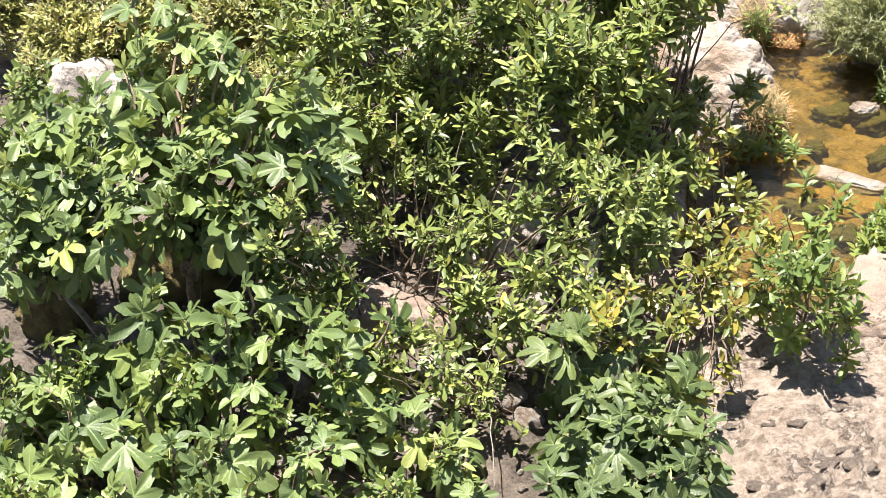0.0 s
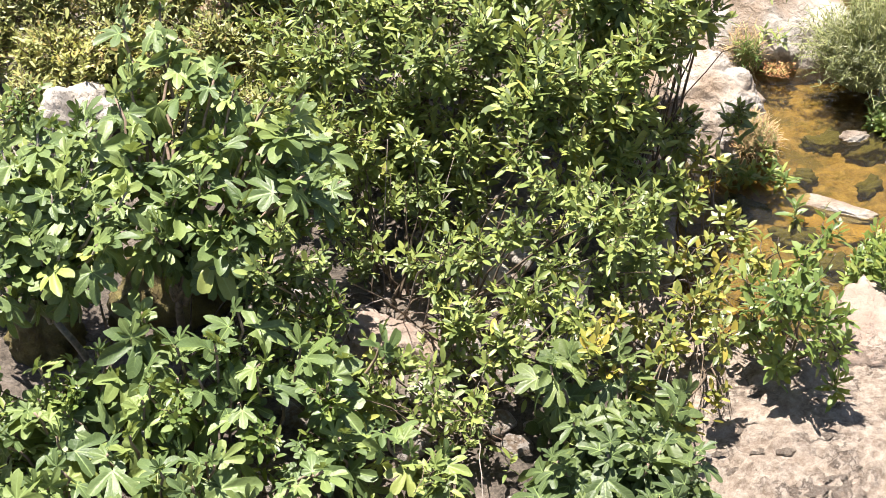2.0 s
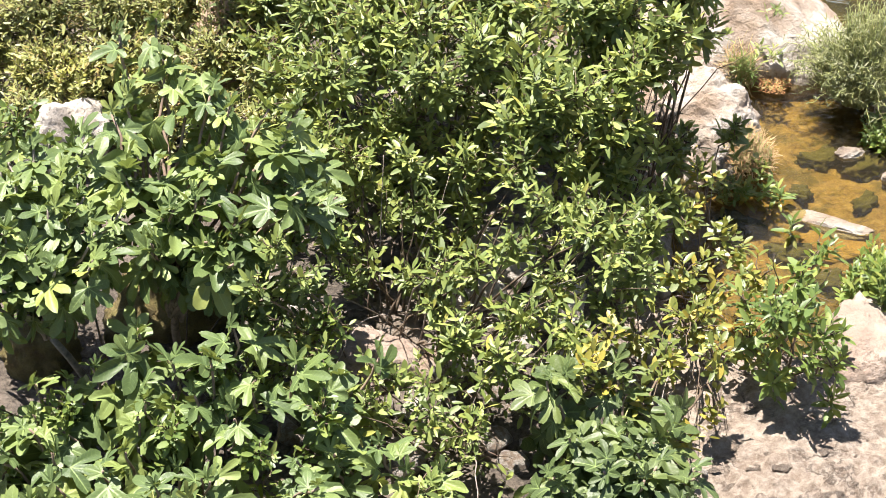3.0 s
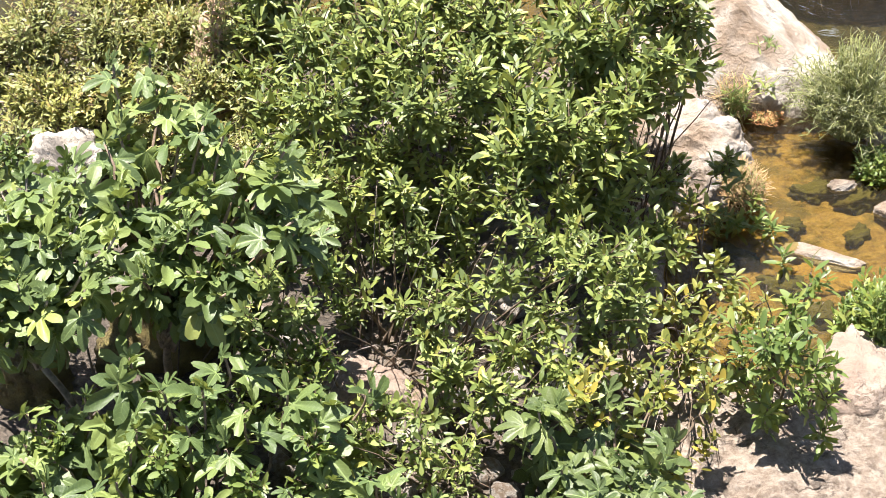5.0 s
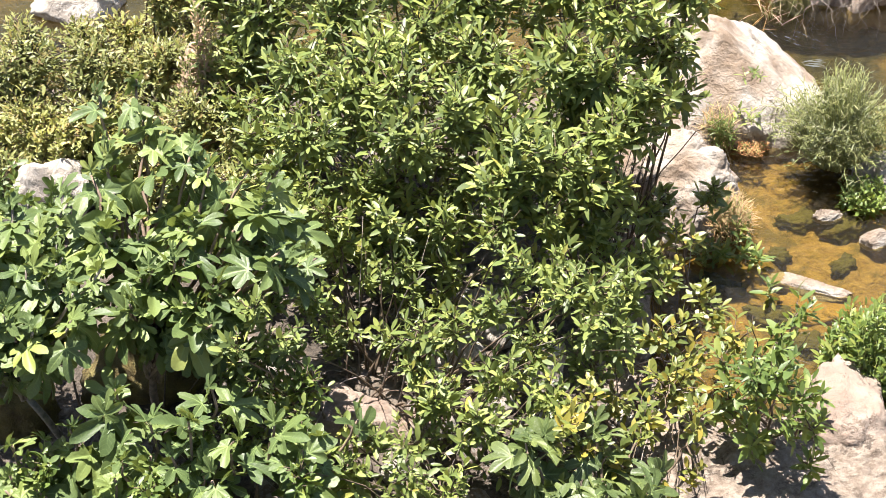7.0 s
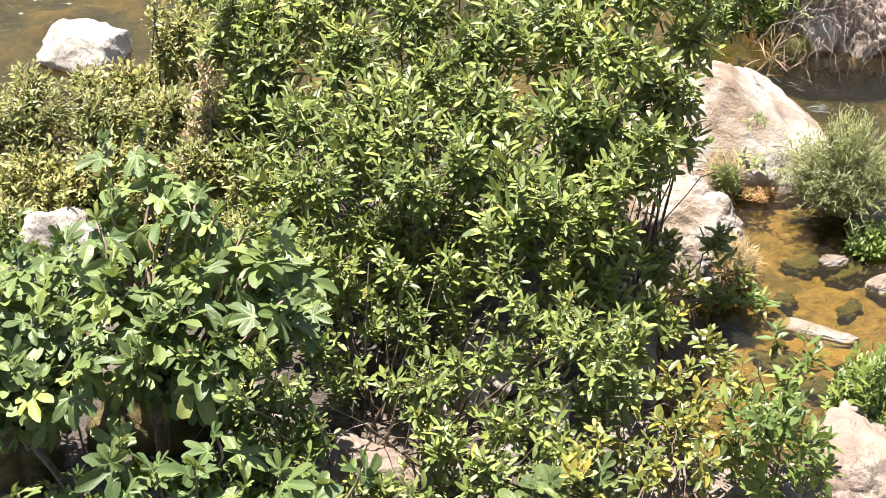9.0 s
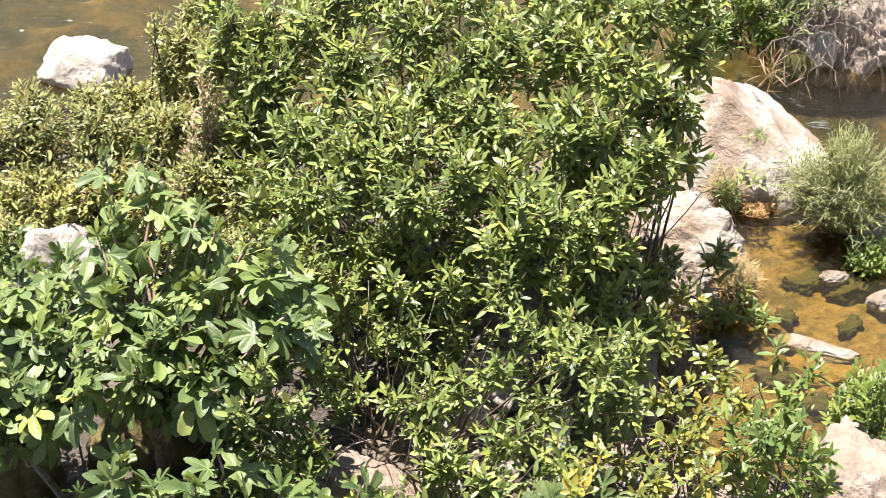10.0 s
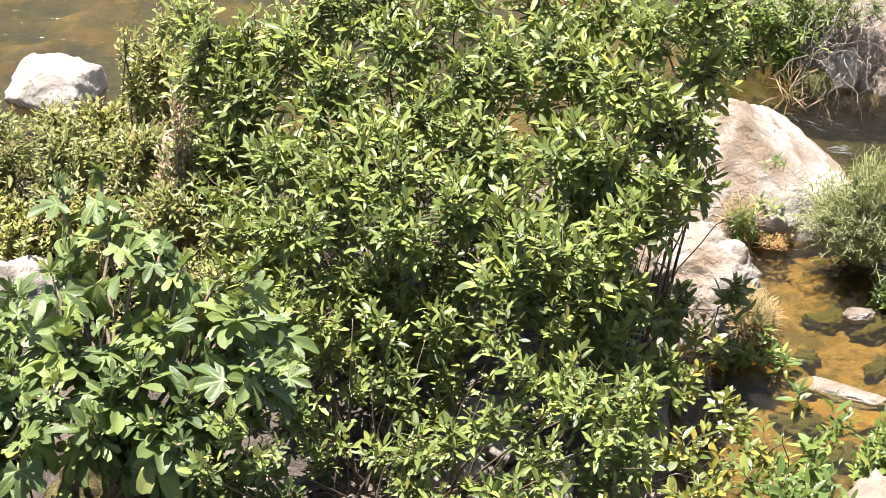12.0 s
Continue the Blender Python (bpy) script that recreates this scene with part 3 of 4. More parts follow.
shrub("shrub", (-0.24, 7.10), [(-0.52, 7.79, 0.75, 0.15), (-0.23, 7.74, 0.72, 0.15), (0.06, 7.69, 0.70, 0.14),
      (0.34, 7.25, 1.07, 0.15), (0.58, 7.40, 1.04, 0.14), (0.44, 7.00, 1.02, 0.12), (-0.79, 6.45, 1.18, 0.11),
      (-0.86, 6.30, 1.07, 0.09), (-0.69, 6.45, 1.02, 0.12), (0.74, 6.70, 0.96, 0.13),
      (0.62, 6.80, 0.98, 0.12), (-0.87, 6.40, 0.72, 0.10), (-0.60, 6.30, 0.68, 0.10),
      (-0.04, 6.75, 0.81, 0.13),
      (0.28, 6.85, 0.87, 0.13), (0.06, 7.52, 0.62, 0.12), (0.33, 6.60, 0.66, 0.17), (0.60, 7.00, 1.02, 0.16),
      (0.76, 6.90, 0.97, 0.17), (0.87, 6.80, 0.78, 0.16), (-0.17, 7.63, 0.58, 0.10),
      (-0.82, 6.70, 0.64, 0.13), (-0.08, 6.70, 0.61, 0.12), (0.01, 6.55, 0.56, 0.15),
      (-0.68, 6.60, 0.55, 0.12), (-0.45, 7.50, 0.82, 0.13), (-0.14, 7.35, 0.74, 0.13), (-0.50, 7.48, 0.96, 0.13), (-0.22, 7.46, 0.95, 0.13), (0.06, 7.42, 0.92, 0.13), (-0.62, 7.62, 1.00, 0.12),
      (-0.42, 7.22, 0.46, 0.12), (-0.20, 7.15, 0.42, 0.11), (-0.58, 7.32, 0.56, 0.12), (0.05, 7.30, 0.52, 0.12), (0.14, 6.95, 0.66, 0.12), (0.22, 6.40, 0.56, 0.13), (0.49, 6.75, 0.74, 0.15), (0.56, 6.50, 0.65, 0.13)],
      "dense green broadleaf shrub growing over a pale boulder", "shrub", GLOSSY, 0.070, 0.32, 40, 10, skirt=(0.4,), bare=44, spread_feet=0.8, reach=0.12)
shrub("shrub", (0.92, 8.28), [(0.90, 7.45, 0.69, 0.12), (0.96, 7.25, 0.70, 0.13), (1.08, 7.65, 0.61, 0.10), (0.86, 7.60, 0.79, 0.13),
      (1.29, 8.35, 0.50, 0.06), (1.56, 8.40, 0.50, 0.04), (1.20, 8.20, 0.47, 0.07), (0.88, 7.75, 1.31, 0.17), (0.62, 7.60, 1.22, 0.17), (0.80, 7.60, 1.10, 0.16),
      (0.42, 7.55, 1.27, 0.15), (1.05, 8.05, 1.36, 0.16), (0.65, 8.00, 1.11, 0.25), (0.87, 8.10, 1.39, 0.23),
      (1.00, 8.10, 1.08, 0.16), (1.19, 8.40, 1.42, 0.21), (1.34, 8.60, 1.65, 0.15), (0.94, 8.40, 1.62, 0.24),
      (0.64, 8.15, 1.46, 0.23), (0.35, 7.80, 1.27, 0.23), (0.37, 7.50, 1.13, 0.20), (0.74, 7.80, 0.90, 0.17),
      (0.99, 7.90, 0.76, 0.13), (1.30, 8.40, 1.14, 0.11), (0.66, 8.70, 1.62, 0.23),
      (1.09, 8.65, 1.85, 0.22), (1.36, 8.78, 1.86, 0.12), (1.33, 8.70, 1.93, 0.17), (0.86, 9.00, 1.77, 0.19), (0.62, 9.40, 1.86, 0.18)],
      "tall glossy green shrub with dark bare stems", "shrub", GLOSSY, 0.088, 0.30, 42, 11, skirt=(0.22,), bare=40, reach=0.15)
shrub("shrub", (-0.10, 8.50), [(-1.07, 8.90, 1.01, 0.14), (-1.02, 8.60, 0.90, 0.14), (-1.13, 9.20, 1.05, 0.13),
      (-0.81, 7.90, 0.96, 0.13), (-0.92, 8.20, 0.94, 0.12), (-0.63, 7.90, 1.17, 0.23),
      (-0.41, 8.20, 1.29, 0.24), (-0.16, 7.80, 1.24, 0.23), (0.06, 7.95, 0.79, 0.17),
      (-0.37, 7.84, 0.86, 0.19), (-0.06, 8.50, 1.42, 0.26), (0.24, 8.30, 1.40, 0.25),
      (-0.49, 8.80, 1.39, 0.26), (-0.12, 8.90, 1.58, 0.26), (0.34, 8.80, 1.57, 0.26),
      (-0.72, 8.50, 1.21, 0.23), (-0.94, 9.00, 1.27, 0.24), (-1.14, 9.20, 1.41, 0.19),
      (-0.17, 8.00, 1.38, 0.20), (0.12, 7.90, 1.31, 0.21), (-0.69, 9.20, 1.49, 0.24),
      (-0.25, 9.20, 1.67, 0.25), (0.53, 9.10, 1.72, 0.25), (-0.71, 8.06, 0.67, 0.16),
      (-0.95, 9.30, 1.43, 0.19), (-1.29, 9.50, 1.44, 0.16), (0.12, 9.10, 1.75, 0.22),
      (-0.50, 9.30, 1.65, 0.22), (0.18, 8.60, 1.54, 0.21), (-0.29, 8.35, 1.41, 0.18)],
      "tall dense green broadleaf shrub beside the river", "shrub", GLOSSY, 0.080, 0.29, 46, 11, reach=0.15)
shrub("shrub", (1.30, 7.55), [(1.37, 7.40, 0.48, 0.16), (1.55, 7.20, 0.42, 0.16), (1.13, 7.05, 0.54, 0.15), (1.16, 6.75, 0.47, 0.17),
      (1.43, 6.70, 0.41, 0.15), (1.19, 7.70, 0.46, 0.13), (1.29, 7.00, 0.47, 0.13), (0.89, 6.60, 0.56, 0.13),
      (1.34, 8.00, 0.50, 0.12), (1.21, 6.18, 0.47, 0.09), (1.05, 5.99, 0.46, 0.08), (0.69, 6.18, 0.57, 0.10),
      (0.88, 6.13, 0.54, 0.10), (0.71, 6.33, 0.76, 0.12), (0.97, 6.28, 0.67, 0.12), (1.20, 6.28, 0.68, 0.11),
      (0.60, 6.18, 0.73, 0.11)],
      "straggling shrub with yellowing leaves over the stream", "shrub", YELLOWING, 0.068, 0.40, 36, 8, skirt=(), bare=44, spread_feet=0.75)
shrub("shrub", (1.62, 6.95), [(1.65, 6.71, 0.82, 0.14), (1.57, 6.47, 0.75, 0.17), (1.76, 6.90, 0.84, 0.10), (1.73, 6.42, 0.72, 0.11),
      (1.48, 6.51, 0.74, 0.12), (1.76, 6.32, 0.60, 0.08), (1.38, 6.61, 0.73, 0.10)],
      "fresh green leafy shrub leaning over the rocky bank", "shrub", HERB, 0.084, 0.31, 34, 9, skirt=(0.5,), bare=14)
shrub("shrub", (0.10, 6.25), [(-0.33, 6.40, 0.43, 0.15), (-0.06, 6.40, 0.44, 0.16), (-0.38, 6.20, 0.44, 0.13),
      (0.09, 6.05, 0.44, 0.14), (-0.11, 6.15, 0.45, 0.13), (0.20, 6.45, 0.43, 0.13),
      (-0.08, 5.60, 0.47, 0.12), (-0.47, 6.00, 0.45, 0.12)],
      "low small-leaved shrub among pale stones", "shrub", GLOSSY, 0.066, 0.34, 26, 9, skirt=(0.5,), bare=26)
shrub("shrub", (-1.9, 9.3), [(-2.19, 8.85, 0.48, 0.20), (-1.73, 8.75, 0.47, 0.16), (-2.43, 8.70, 0.41, 0.15),
      (-1.48, 8.60, 0.50, 0.14), (-1.61, 9.75, 1.02, 0.08), (-1.66, 9.62, 1.30, 0.04), (-1.66, 9.62, 1.18, 0.05), (-1.58, 9.70, 0.92, 0.09),
      (-1.65, 9.80, 1.11, 0.04), (-2.07, 9.50, 0.80, 0.15), (-2.41, 9.50, 0.80, 0.14),
      (-2.38, 9.30, 0.72, 0.26), (-1.98, 9.30, 0.68, 0.27), (-1.58, 9.30, 0.73, 0.23),
      (-2.35, 9.00, 0.52, 0.22), (-1.95, 9.00, 0.52, 0.25), (-1.62, 9.60, 0.94, 0.12),
      (-1.15, 9.00, 0.83, 0.21), (-1.36, 8.80, 0.69, 0.21), (-1.03, 8.60, 0.71, 0.19),
      (-1.06, 8.20, 0.61, 0.17), (-2.71, 9.20, 0.59, 0.24), (-1.52, 9.80, 1.02, 0.17),
      (-1.26, 9.60, 1.01, 0.17), (-1.03, 9.70, 1.11, 0.17), (-0.79, 9.60, 1.28, 0.17),
      (-1.47, 10.00, 1.14, 0.14), (-1.82, 9.60, 0.78, 0.15)],
      "olive-green small-leaved bush with dry tips", "shrub", OLIVE, 0.050, 0.31, 165, 10, stalk=BARK, reach=0.12)


shrub("undergrowth", (-1.35, 6.5), [(-2.28, 7.05, 0.18, 0.13), (-0.94, 6.90, 0.68, 0.11),
      (-0.78, 7.00, 0.77, 0.11), (-0.57, 7.10, 0.73, 0.11), (-2.11, 6.00, 0.76, 0.13),
      (-2.02, 5.80, 0.61, 0.12), (-1.92, 5.30, 0.50, 0.12), (-0.29, 5.30, 0.51, 0.11),
      (-0.57, 6.10, 0.67, 0.10), (-1.21, 7.35, 1.22, 0.12), 
      (-0.71, 6.75, 0.73, 0.12),
      (-0.87, 6.90, 0.92, 0.13), (-0.90, 6.50, 0.73, 0.11), (-0.59, 6.50, 0.66, 0.12),
      (-1.03, 6.20, 0.72, 0.12), (-1.71, 6.00, 0.62, 0.12), (-1.22, 5.80, 0.68, 0.11),
      (-0.84, 5.70, 0.64, 0.11), (-0.56, 5.90, 0.66, 0.11), (-2.08, 7.30, 1.26, 0.11)],
      "light green small-leaved undergrowth between the figs", "shrub", HERB, 0.055, 0.42, 62, 9, skirt=(0.45,), limb=0.006)


shrub("shrub", (2.30, 11.72), [(2.21, 11.70, 0.34, 0.18), (2.45, 11.70, 0.40, 0.16), (2.05, 11.55, 0.22, 0.15), (2.28, 11.48, 0.24, 0.13),
      (2.14, 11.52, 0.48, 0.14), (2.36, 11.55, 0.55, 0.13), (2.02, 11.75, 0.55, 0.16), (1.85, 11.65, 0.30, 0.15), (1.78, 11.50, 0.52, 0.17), (1.60, 11.40, 0.46, 0.17), (1.95, 11.40, 0.30, 0.14), (1.40, 11.45, 0.50, 0.16)],
      "green narrow-leaved bush on the far bank", "shrub", HERB, 0.075, 0.24, 60, 10, skirt=(0.4,), single=60)
shrub("shrub", (2.62, 11.60), [(2.58, 11.45, 0.52, 0.10), (2.66, 11.50, 0.62, 0.12), (2.54, 11.60, 0.66, 0.10), (2.90, 11.62, 0.46, 0.07)],
      "fine feathery yellow-green plant on the far bank", "shrub", HERB, 0.06, 0.14, 90, 11, skirt=(0.3,), single=40)


# ---------------------------------------------------------------- figs
def fig_leaf(seed, droop, material=FIG):
    """Petiole and deeply lobed blade on +y, about one unit across; uv.x is the distance from the lobe's rib."""
    r = random.Random(seed)
    lobes = [(0.0, 1.14, 0.195), (0.78, 1.0, 0.175), (-0.78, 1.0, 0.175), (1.62, 0.66, 0.15), (-1.62, 0.66, 0.15)]
    lobes = [(a + r.uniform(-0.09, 0.09), length * r.uniform(0.86, 1.08), w * r.uniform(0.85, 1.15)) for a, length, w in lobes]
    if seed % 3 == 2:
        lobes = lobes[:3]
    steps = 56
    petiole = 0.50
    v, uv, f = [(0.0, 0.0, 0.0)], [(0.0, 0.0)], []
    rings = (0.34, 0.7, 1.0)
    for j in range(steps):
        a = -2.75 + 5.5 * j / (steps - 1)
        best, off = 0.36, 1.0
        for la, length, w in lobes:
            ca, sa = math.cos(a - la), math.sin(a - la)
            c, ea, eb = 0.665 * length, 0.335 * length, w * 1.13
            qa, qb, qc = (ca / ea) ** 2 + (sa / eb) ** 2, -2 * c * ca / ea ** 2, (c / ea) ** 2 - 1
            disc = qb * qb - 4 * qa * qc
            if disc > 0 and ca > 0:
                best = max(best, (-qb + math.sqrt(disc)) / (2 * qa))
            off = min(off, abs(math.atan2(sa, ca)))
        best *= 1 + 0.035 * math.sin(j * 1.7 + seed) + 0.02 * math.sin(j * 2.9)
        for k, share in enumerate(rings):
            q = best * share
            x, y = q * math.sin(a), q * math.cos(a)
            z = 0.34 * off * q - 0.22 * q * q * (0.5 + droop) + 0.07 * math.sin(5 * a + seed) * q - 0.14 * max(0, q - 0.45) + 0.14 * (1 - droop) * abs(x)
            v.append((x, y, z))
            uv.append((off * q, q))
    for j in range(steps - 1):
        a, b = 1 + j * 3, 1 + (j + 1) * 3
        f.append((0, b, a))
        for k in range(2):
            f.append((a + k, b + k, b + k + 1, a + k + 1))
    v = np.array(v)
    bend = radians(10 + 75 * droop)
    c, s = math.cos(bend), math.sin(bend)
    blade_v = np.stack([v[:, 0], v[:, 1] * c + v[:, 2] * s, -v[:, 1] * s + v[:, 2] * c], 1) + np.array((0, petiole, 0.05))
    return mesh_of("leaf", blade_v, f, material, True, np.array(uv))


PETIOLE = mesh_of("petiole", *tube([(0, 0, 0), (0, 0.25, 0.045), (0, 0.51, 0.048)], (0.030, 0.022, 0.016), 5), GREEN_STALK)
FIG_LEAVES = [[fig_leaf(s + 10 * k, k * 0.24) for s in range(3)] for k in range(4)]
DARK_FIG_LEAVES = [[fig_leaf(s + 10 * k, k * 0.24, DARK_FIG) for s in range(3)] for k in range(4)]


def fig(base, tips, label, size=0.17, leaves=(6, 10), thick=0.02, bark=None, side=2, fork_at=None, hang=0.0, sucker=0.0, blades=FIG_LEAVES):
    bark = bark or FIG_BARK
    root = thing("fig_tree", (base[0], base[1], height_at(base[0], base[1])), label, "fig tree", "figs on the shingle bar")
    foot = np.array(root.location)
    c = np.mean(np.array(tips), axis=0)
    fork = foot + (np.array((c[0], c[1], foot[2])) - foot) * 0.15 + UP * 0.16
    if fork_at:
        fork = np.array(fork_at)
    v, f = tube(bent(foot - UP * 0.05, fork, 0.0, 4, 0.012), (thick * 1.3, thick * 1.15, thick, thick * 0.9), 8)
    part("trunk", mesh_of("trunk", v, f, bark), root)
    shoots = [np.array(tip) - UP * 0.03 for tip in tips]
    shoots += [p + np.array((*rng.normal(0, 0.11, 2), rng.uniform(-0.13, 0.0))) for p in shoots for _ in range(side)]
    for tip in shoots:
        start = fork + (np.array((tip[0], tip[1], height_at(tip[0], tip[1]) - 0.02)) - fork) * sucker * rng.uniform(0.8, 1.2)
        line = bent(start + rng.normal(0, 0.015, 3), tip, 0.04, 9, 0.012)
        v, f = tube(line, np.linspace(thick * (0.62 - 0.22 * sucker), 0.006, 9), 6)
        part("branch", mesh_of("branch", v, f, bark), root)
        axis = unit(line[-1] - line[-3] + UP * 0.05)
        n, start = rng.integers(*leaves), rng.uniform(0, 6.28)
        for i in range(n):
            s = i / (n - 1) * rng.uniform(0.75, 1.1)
            az = start + i * 2.4 + rng.normal(0, 0.15)
            rise = radians(80 - hang - 102 * s + rng.normal(0, 14))
            d = np.array((math.cos(az) * math.cos(rise), math.sin(az) * math.cos(rise), math.sin(rise)))
            d = unit(d + axis * 0.15)
            k = min(3, max(0, int(0.4 + hang / 25 + 3.3 * s + rng.normal(0, 0.5))))
            m = frame_of(d, UP + rng.normal(0, 0.36, 3), size * (0.42 + 0.62 * min(1, s * 1.7)) * rng.uniform(0.55, 1.12), tip - axis * 0.29 * s + rng.normal(0, 0.012, 3))
            leaf = part("leaf", blades[k][int(rng.integers(3))], root, Matrix(m.tolist()))
            new("petiole", PETIOLE).parent = leaf
    return root


fig((-1.36, 6.80), [(-1.36, 7.30, 1.64), (-1.41, 7.50, 1.74), (-1.12, 7.20, 1.58), (-1.03, 7.10, 1.52), (-1.33, 6.85, 1.38), (-1.10, 6.85, 1.38),
      (-0.76, 6.94, 1.43), (-0.69, 6.71, 1.31), (-1.16, 6.67, 1.29), (-0.93, 6.58, 1.24), (-0.97, 6.39, 1.14),
      (-1.35, 6.48, 1.18), (-1.26, 6.62, 1.26), (-1.51, 6.80, 1.35), (-1.58, 7.05, 1.49), (-0.85, 7.08, 1.51),
      (-1.10, 6.48, 1.19), (-0.91, 6.76, 1.10), (-0.75, 6.97, 1.18), (-0.72, 7.28, 1.25), (-0.85, 7.14, 1.22)],
    "tall fig with large lobed leaves and slender brown stems", 0.155, leaves=(7, 10), bark=FIG_BROWN, side=1, fork_at=(-1.31, 6.62, 0.62))
fig((-1.72, 6.62), [(-1.93, 7.20, 1.23), (-1.81, 7.30, 1.21), (-2.19, 7.30, 1.22), (-2.01, 7.10, 1.10), (-2.28, 7.00, 0.97),
      (-1.90, 6.83, 1.49), (-1.96, 6.63, 1.39), (-1.80, 6.52, 1.34), (-1.67, 6.55, 1.35), (-1.55, 6.32, 1.24),
      (-1.88, 6.32, 1.24), (-2.01, 6.42, 1.29), (-2.07, 6.75, 1.45), (-1.76, 6.70, 1.43), (-1.59, 6.50, 1.32),
      (-2.01, 6.20, 1.18), (-1.74, 6.25, 1.20), (-1.65, 6.82, 1.49), (-1.47, 6.53, 1.34)],
    "bushy fig with pale forked trunk and lobed leaves", 0.148, leaves=(7, 10), thick=0.018, side=1, fork_at=(-1.88, 6.48, 0.60))
fig((-1.2, 6.05), [(-1.40, 6.20, 0.92),
      (-0.97, 6.20, 0.92), (-1.60, 6.10, 0.77), (-1.84, 6.00, 0.76),
      (-1.84, 5.80, 0.68), (-1.12, 5.90, 0.79), (-1.36, 6.00, 0.73), (-1.41, 5.70, 0.64), (-0.69, 6.10, 0.81),
      (-0.94, 5.80, 0.75), (-0.86, 6.00, 0.80), (-0.56, 5.50, 0.64), (-1.26, 5.50, 0.64), (-1.02, 5.50, 0.67),
      (-0.70, 5.45, 0.62), (-0.49, 6.10, 0.71), (-1.95, 5.70, 0.64), (-1.93, 5.40, 0.56), (-1.24, 6.10, 0.81),
      (-1.48, 5.30, 0.57), (-0.88, 5.30, 0.61), (-2.11, 6.00, 0.62), (-2.05, 5.60, 0.53), (-1.75, 5.50, 0.56),
      (-1.73, 5.70, 0.64), (-1.18, 5.30, 0.54), (-1.76, 5.25, 0.55)],
    "low spreading fig with fresh green lobed leaves", 0.168, leaves=(5, 8), bark=FIG_BROWN, side=1, sucker=0.8)
fig((0.05, 5.75), [(-0.31, 5.80, 0.58), (-0.21, 5.75, 0.53), (-0.39, 5.40, 0.50), (-0.63, 5.30, 0.57), (0.04, 5.40, 0.47),
      (-0.51, 5.80, 0.54)],
    "small fig sapling with lobed leaves among stones", 0.15, bark=FIG_BROWN, side=1, sucker=0.8)
fig((0.72, 5.70), [(0.43, 6.10, 0.71), (0.74, 6.20, 0.69), (0.52, 5.80, 0.65), (0.78, 5.85, 0.64), (0.95, 5.85, 0.67),
      (0.45, 5.60, 0.61), (0.66, 5.60, 0.65), (0.89, 5.65, 0.63), (1.05, 5.60, 0.61), (0.56, 5.40, 0.54),
      (0.82, 5.40, 0.58), (1.07, 5.45, 0.53), (0.35, 5.40, 0.51)],
    "broad fig with large dark green lobed leaves on the bank", 0.175, leaves=(8, 12), bark=FIG_BROWN, side=2, hang=18, sucker=0.5, blades=DARK_FIG_LEAVES)


# ---------------------------------------------------------------- grey-green bush, herbs, dry tangles
def wispy_bush(base, radius, height, label, strands=680, name="willow_bush"):
    root = thing(name, (base[0], base[1], max(0.0, height_at(base[0], base[1]))), label, "bush")
    foot = np.array(root.location)
    twigs, poses = [], []
    for _ in range(strands):
        az, out = rng.uniform(0, 6.28), rng.random() ** 0.6
        lean = out * (rng.uniform(0.7, 1.05) if rng.random() > 0.12 else rng.uniform(1.1, 1.35))
        end = foot + np.array((math.cos(az) * radius * lean, math.sin(az) * radius * lean, height * (1.0 - 0.5 * out ** 2) * rng.uniform(0.5, 1.22)))
        start = foot + np.array((math.cos(az), math.sin(az), 0)) * radius * 0.25 * out + UP * 0.05
        line = bent(start, end, 0.22 * out, 7, 0.012)
        twigs.append(tube(line, np.linspace(0.0035, 0.0012, 7), 4))
        for q in np.linspace(0.35, 1, 16):
            i = min(5, int(q * 6))
            p = line[i] + (line[i + 1] - line[i]) * (q * 6 - i)
            d = unit(line[i + 1] - line[i] + rng.normal(0, 0.45, 3))
            poses.append(frame_of(d, UP + rng.normal(0, 0.4, 3), rng.uniform(0.028, 0.06), p))
    part("brushwood", mesh_of("brushwood", *gather(twigs), GREEN_STALK), root, kind="stuff")
    part("foliage", many("foliage", blade(0.11, 0.2, 0.15), poses, GREY_GREEN), root, kind="stuff")
    return root


wispy_bush((2.43, 9.32), 0.42, 0.62, "wispy grey-green narrow-leaved bush growing in the stream")


def herb(base, radius, height, label, material=HERB, leaf=0.06, width=0.42, stems=40, count=9, name="herb", z=None):
    root = thing(name, (base[0], base[1], max(0.0, height_at(base[0], base[1])) if z is None else z), label, "plant")
    foot = np.array(root.location)
    twigs, poses = [], []
    for _ in range(stems):
        az, out = rng.uniform(0, 6.28), math.sqrt(rng.random())
        end = foot + np.array((math.cos(az) * radius * out, math.sin(az) * radius * out, height * (1 - 0.5 * out * out) * rng.uniform(0.6, 1.1)))
        line = bent(foot + (end - foot) * np.array((0.6, 0.6, 0)), end, 0.05, 5, 0.006)
        twigs.append(tube(line, np.linspace(0.003, 0.0015, 5), 4))
        sprig(end, unit(line[-1] - line[-2] + UP * 0.2), leaf, count, height * 0.55, poses, (25, 85))
    part("stalk", mesh_of("stalk", *gather(twigs), GREEN_STALK), root, kind="stuff")
    part("foliage", many("foliage", blade(width, 0.2, 0.2), poses, material), root, kind="stuff")
    return root


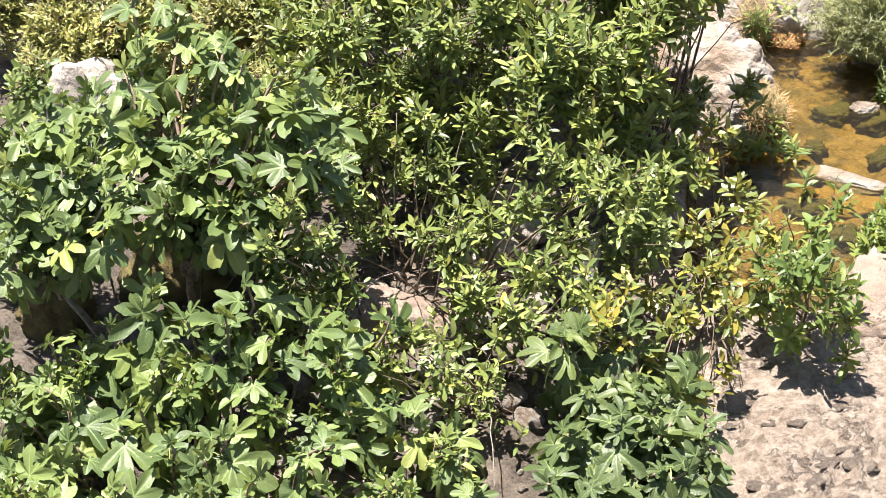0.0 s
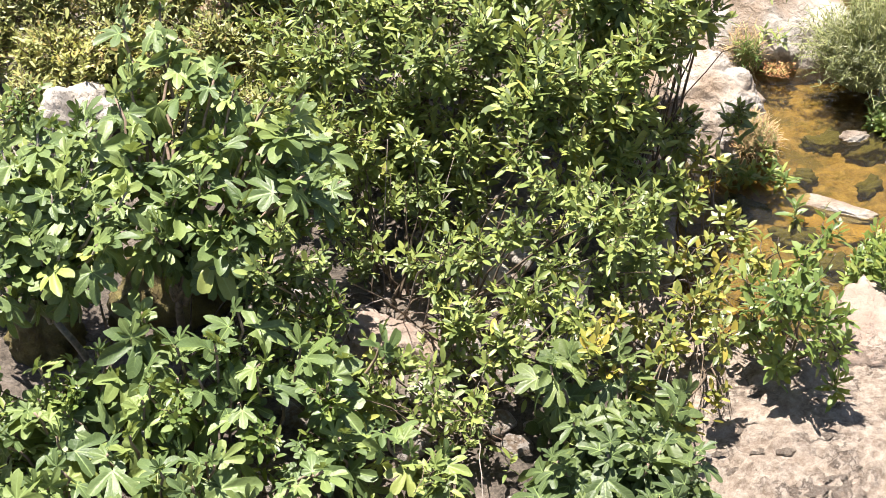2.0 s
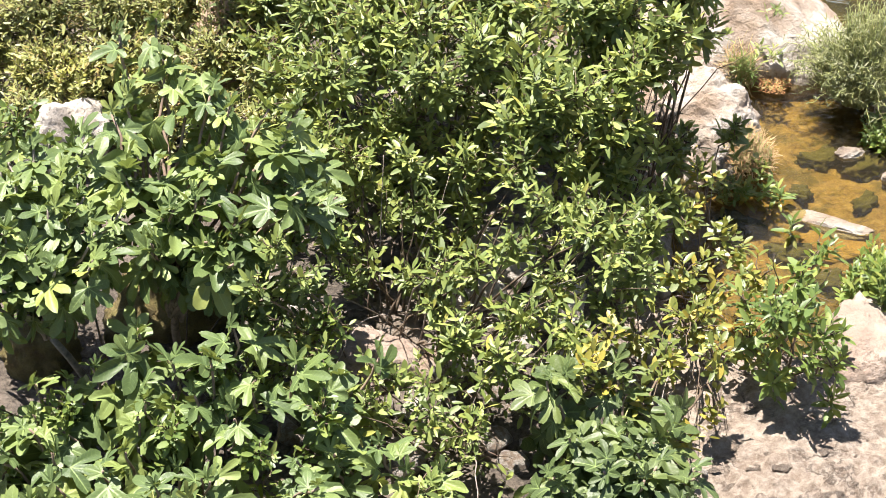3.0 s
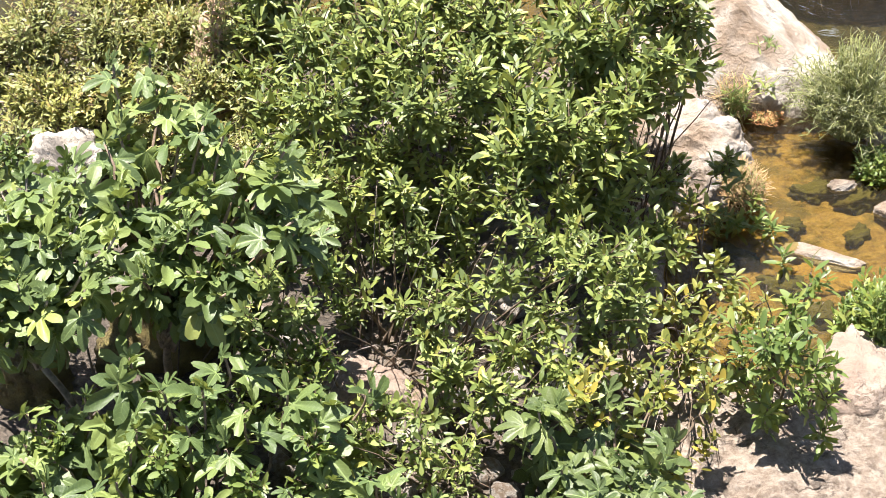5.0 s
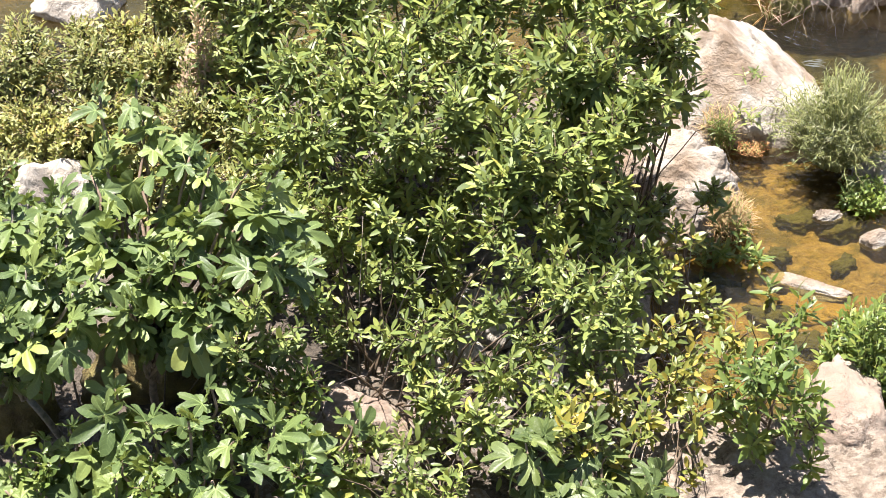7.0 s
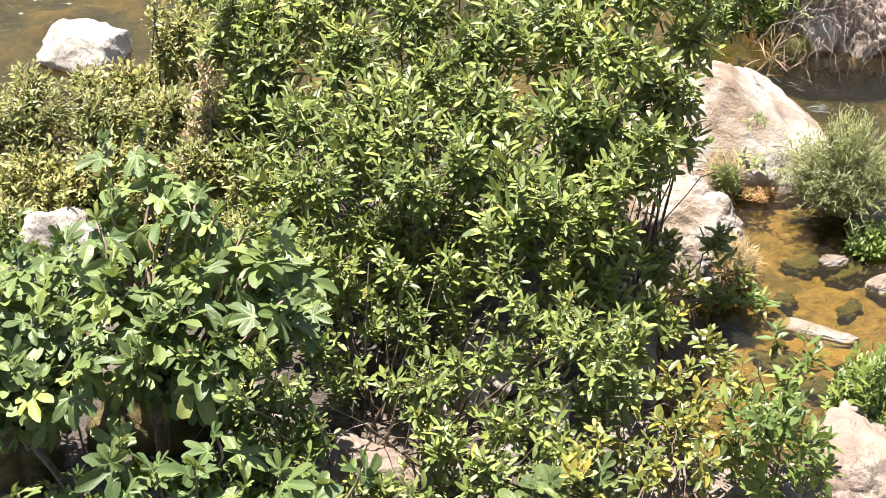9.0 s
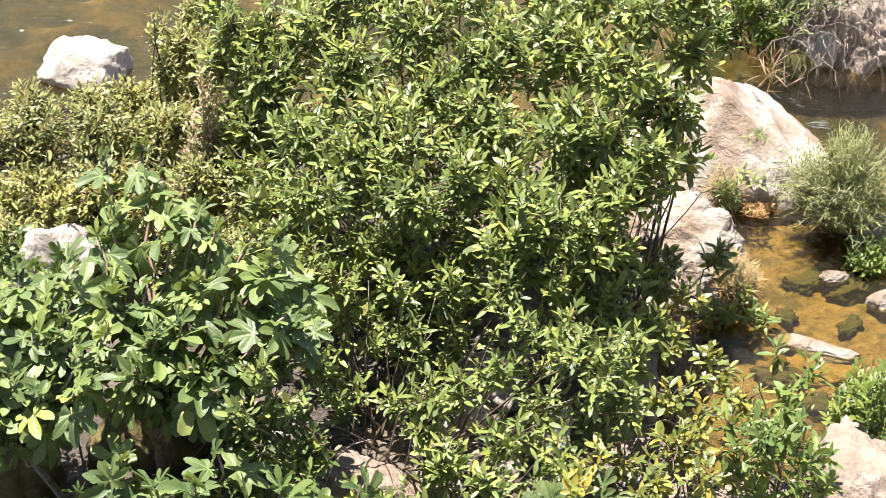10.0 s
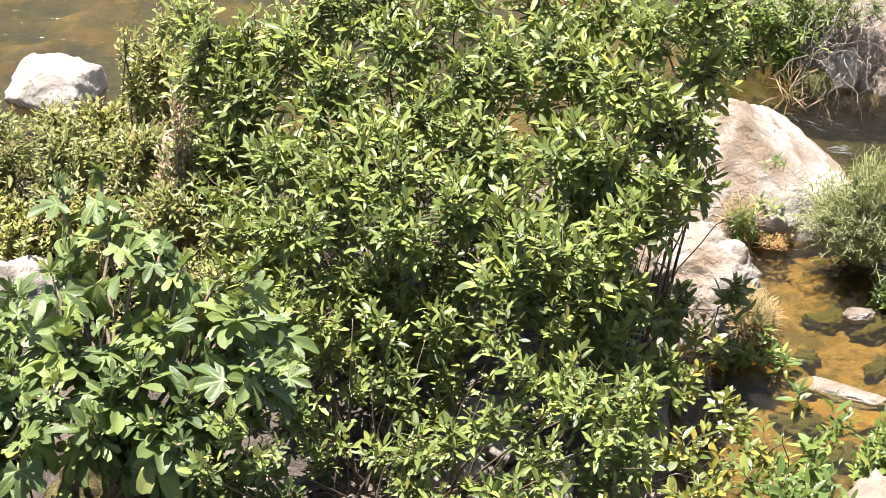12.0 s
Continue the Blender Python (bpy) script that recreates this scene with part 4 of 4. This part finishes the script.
herb((2.31, 7.38), 0.28, 0.46, "bushy bright green herb beside the pinkish boulder", stems=170)
herb((1.74, 8.50), 0.22, 0.10, "low bright green leafy plant in the shallow water", stems=18, leaf=0.08, width=0.28, count=7)
herb((1.58, 8.42), 0.14, 0.10, "low yellow-green plant at the water's edge", YELLOWING, stems=14, leaf=0.07, width=0.3, count=7)
herb((2.56, 8.98), 0.16, 0.16, "bright yellow-green herb at the foot of the bush", stems=60, leaf=0.045)
herb((1.76, 9.48), 0.09, 0.20, "yellow-green tuft growing between two boulders", stems=22, leaf=0.07, width=0.14, z=0.05)
herb((1.75, 9.54), 0.11, 0.26, "pale straw grass growing against the boulder", STRAW, 0.09, 0.05, 46, 8, "grass_tuft", z=0.05)
herb((1.88, 9.42), 0.09, 0.08, "dark leafy sprig growing on the boulder", GLOSSY, 0.06, 0.26, 8, 5, z=0.30)
herb((1.92, 9.58), 0.07, 0.06, "green leafy sprig in a crack of the boulder", GLOSSY, 0.055, 0.26, 5, 5, z=0.47)
herb((1.70, 8.72), 0.16, 0.22, "dry straw-coloured grass tuft on the boulder", STRAW, 0.08, 0.06, 150, 9, "grass_tuft")
herb((1.97, 9.50), 0.10, 0.035, "rusty dry moss tuft at the waterline", RUST, 0.022, 0.3, 60, 6, "grass_tuft", z=0.03)
herb((1.86, 8.06), 0.02, 0.20, "small upright sprig with a leafy top", HERB, 0.095, 0.28, 2, 9)


def root_tangle(base, radius, label):
    root = thing("root_tangle", (base[0], base[1], 0.0), label, "dry roots")
    foot = np.array(root.location)
    for _ in range(340):
        a = foot + np.array((rng.uniform(-1, 1) * radius, rng.uniform(-0.32, 0.6), rng.uniform(0.12, 0.62)))
        a[2] = max(a[2], height_at(a[0], a[1]) + 0.02)
        b = a + np.array((rng.normal(0, 0.16), rng.uniform(-0.3, 0.05), rng.uniform(-0.4, 0.02)))
        b[2] = max(b[2], -0.02)
        v, f = tube(bent(a, b, 0.2, 9, 0.011), np.linspace(0.0036, 0.001, 9) * rng.uniform(0.4, 1.2), 5)
        part("root", mesh_of("root", v, f, DRY_WOOD), root)
    return root


boulder("boulder", (2.47, 11.34, -0.02), (0.16, 0.13, 0.17), 61, MOSS_GREEN, "yellow-green mossy boulder at the foot of the far bank", 20, [], 0.09)
boulder("boulder", (2.99, 11.44, 0.10), (0.33, 0.20, 0.29), 62, PINK_ROCK, "pinkish rough boulder in the far bank among roots", 5, [((-0.5, -0.8, 0.3), 0.5), ((0.4, -0.7, 0.6), 0.55)], 0.42, 5)
boulder("boulder", (2.68, 11.44, 0.08), (0.13, 0.12, 0.22), 63, GREY_ROCK, "grey rough boulder in the far bank among roots", 70, [], 0.16)
herb((2.38, 11.18), 0.16, 0.22, "pale bent grass hanging over the river", DRY_HEADS, 0.17, 0.025, 11, 5, "grass_tuft")
herb((-1.32, 8.98), 0.13, 1.24, "tall dry pinkish seed heads among the bushes", DRY_HEADS, 0.045, 0.45, 90, 14, "dry_plant")
herb((2.30, 5.95), 0.05, 0.14, "small dry dark twiggy plant on the bank", STRAW, 0.05, 0.05, 10, 5, "dry_plant")


def foam_patch(at, length, width, turn, seed):
    """Broken white water: many small flat flecks lying on the surface."""
    r = np.random.default_rng(seed)
    flecks = []
    for _ in range(34):
        s, q = r.random(), r.normal(0, 0.35)
        size = r.uniform(0.04, 0.12) * (1.15 - s)
        p = (at[0] + (s * length) * math.cos(turn) - q * width * (0.3 + s) * math.sin(turn),
             at[1] + (s * length) * math.sin(turn) + q * width * (0.3 + s) * math.cos(turn), 0.006 + 0.008 * r.random())
        flecks.append(frame_of((math.cos(turn + r.normal(0, 0.2)), math.sin(turn + r.normal(0, 0.2)), 0), UP + r.normal(0, 0.1, 3), size, p))
    ob = new("foam", many("foam", blade(0.09, 0.1, 0.1), flecks, FOAM))
    tagged(ob, "white foam where the river breaks on the boulder", "foam", kind="stuff")


foam_patch((2.06, 11.09), 0.75, 0.20, -0.55, 3)
foam_patch((2.44, 10.54), 0.16, 0.12, 0.1, 5)


root_tangle((2.98, 11.40), 0.52, "tangle of bleached dry roots hanging from the far bank")
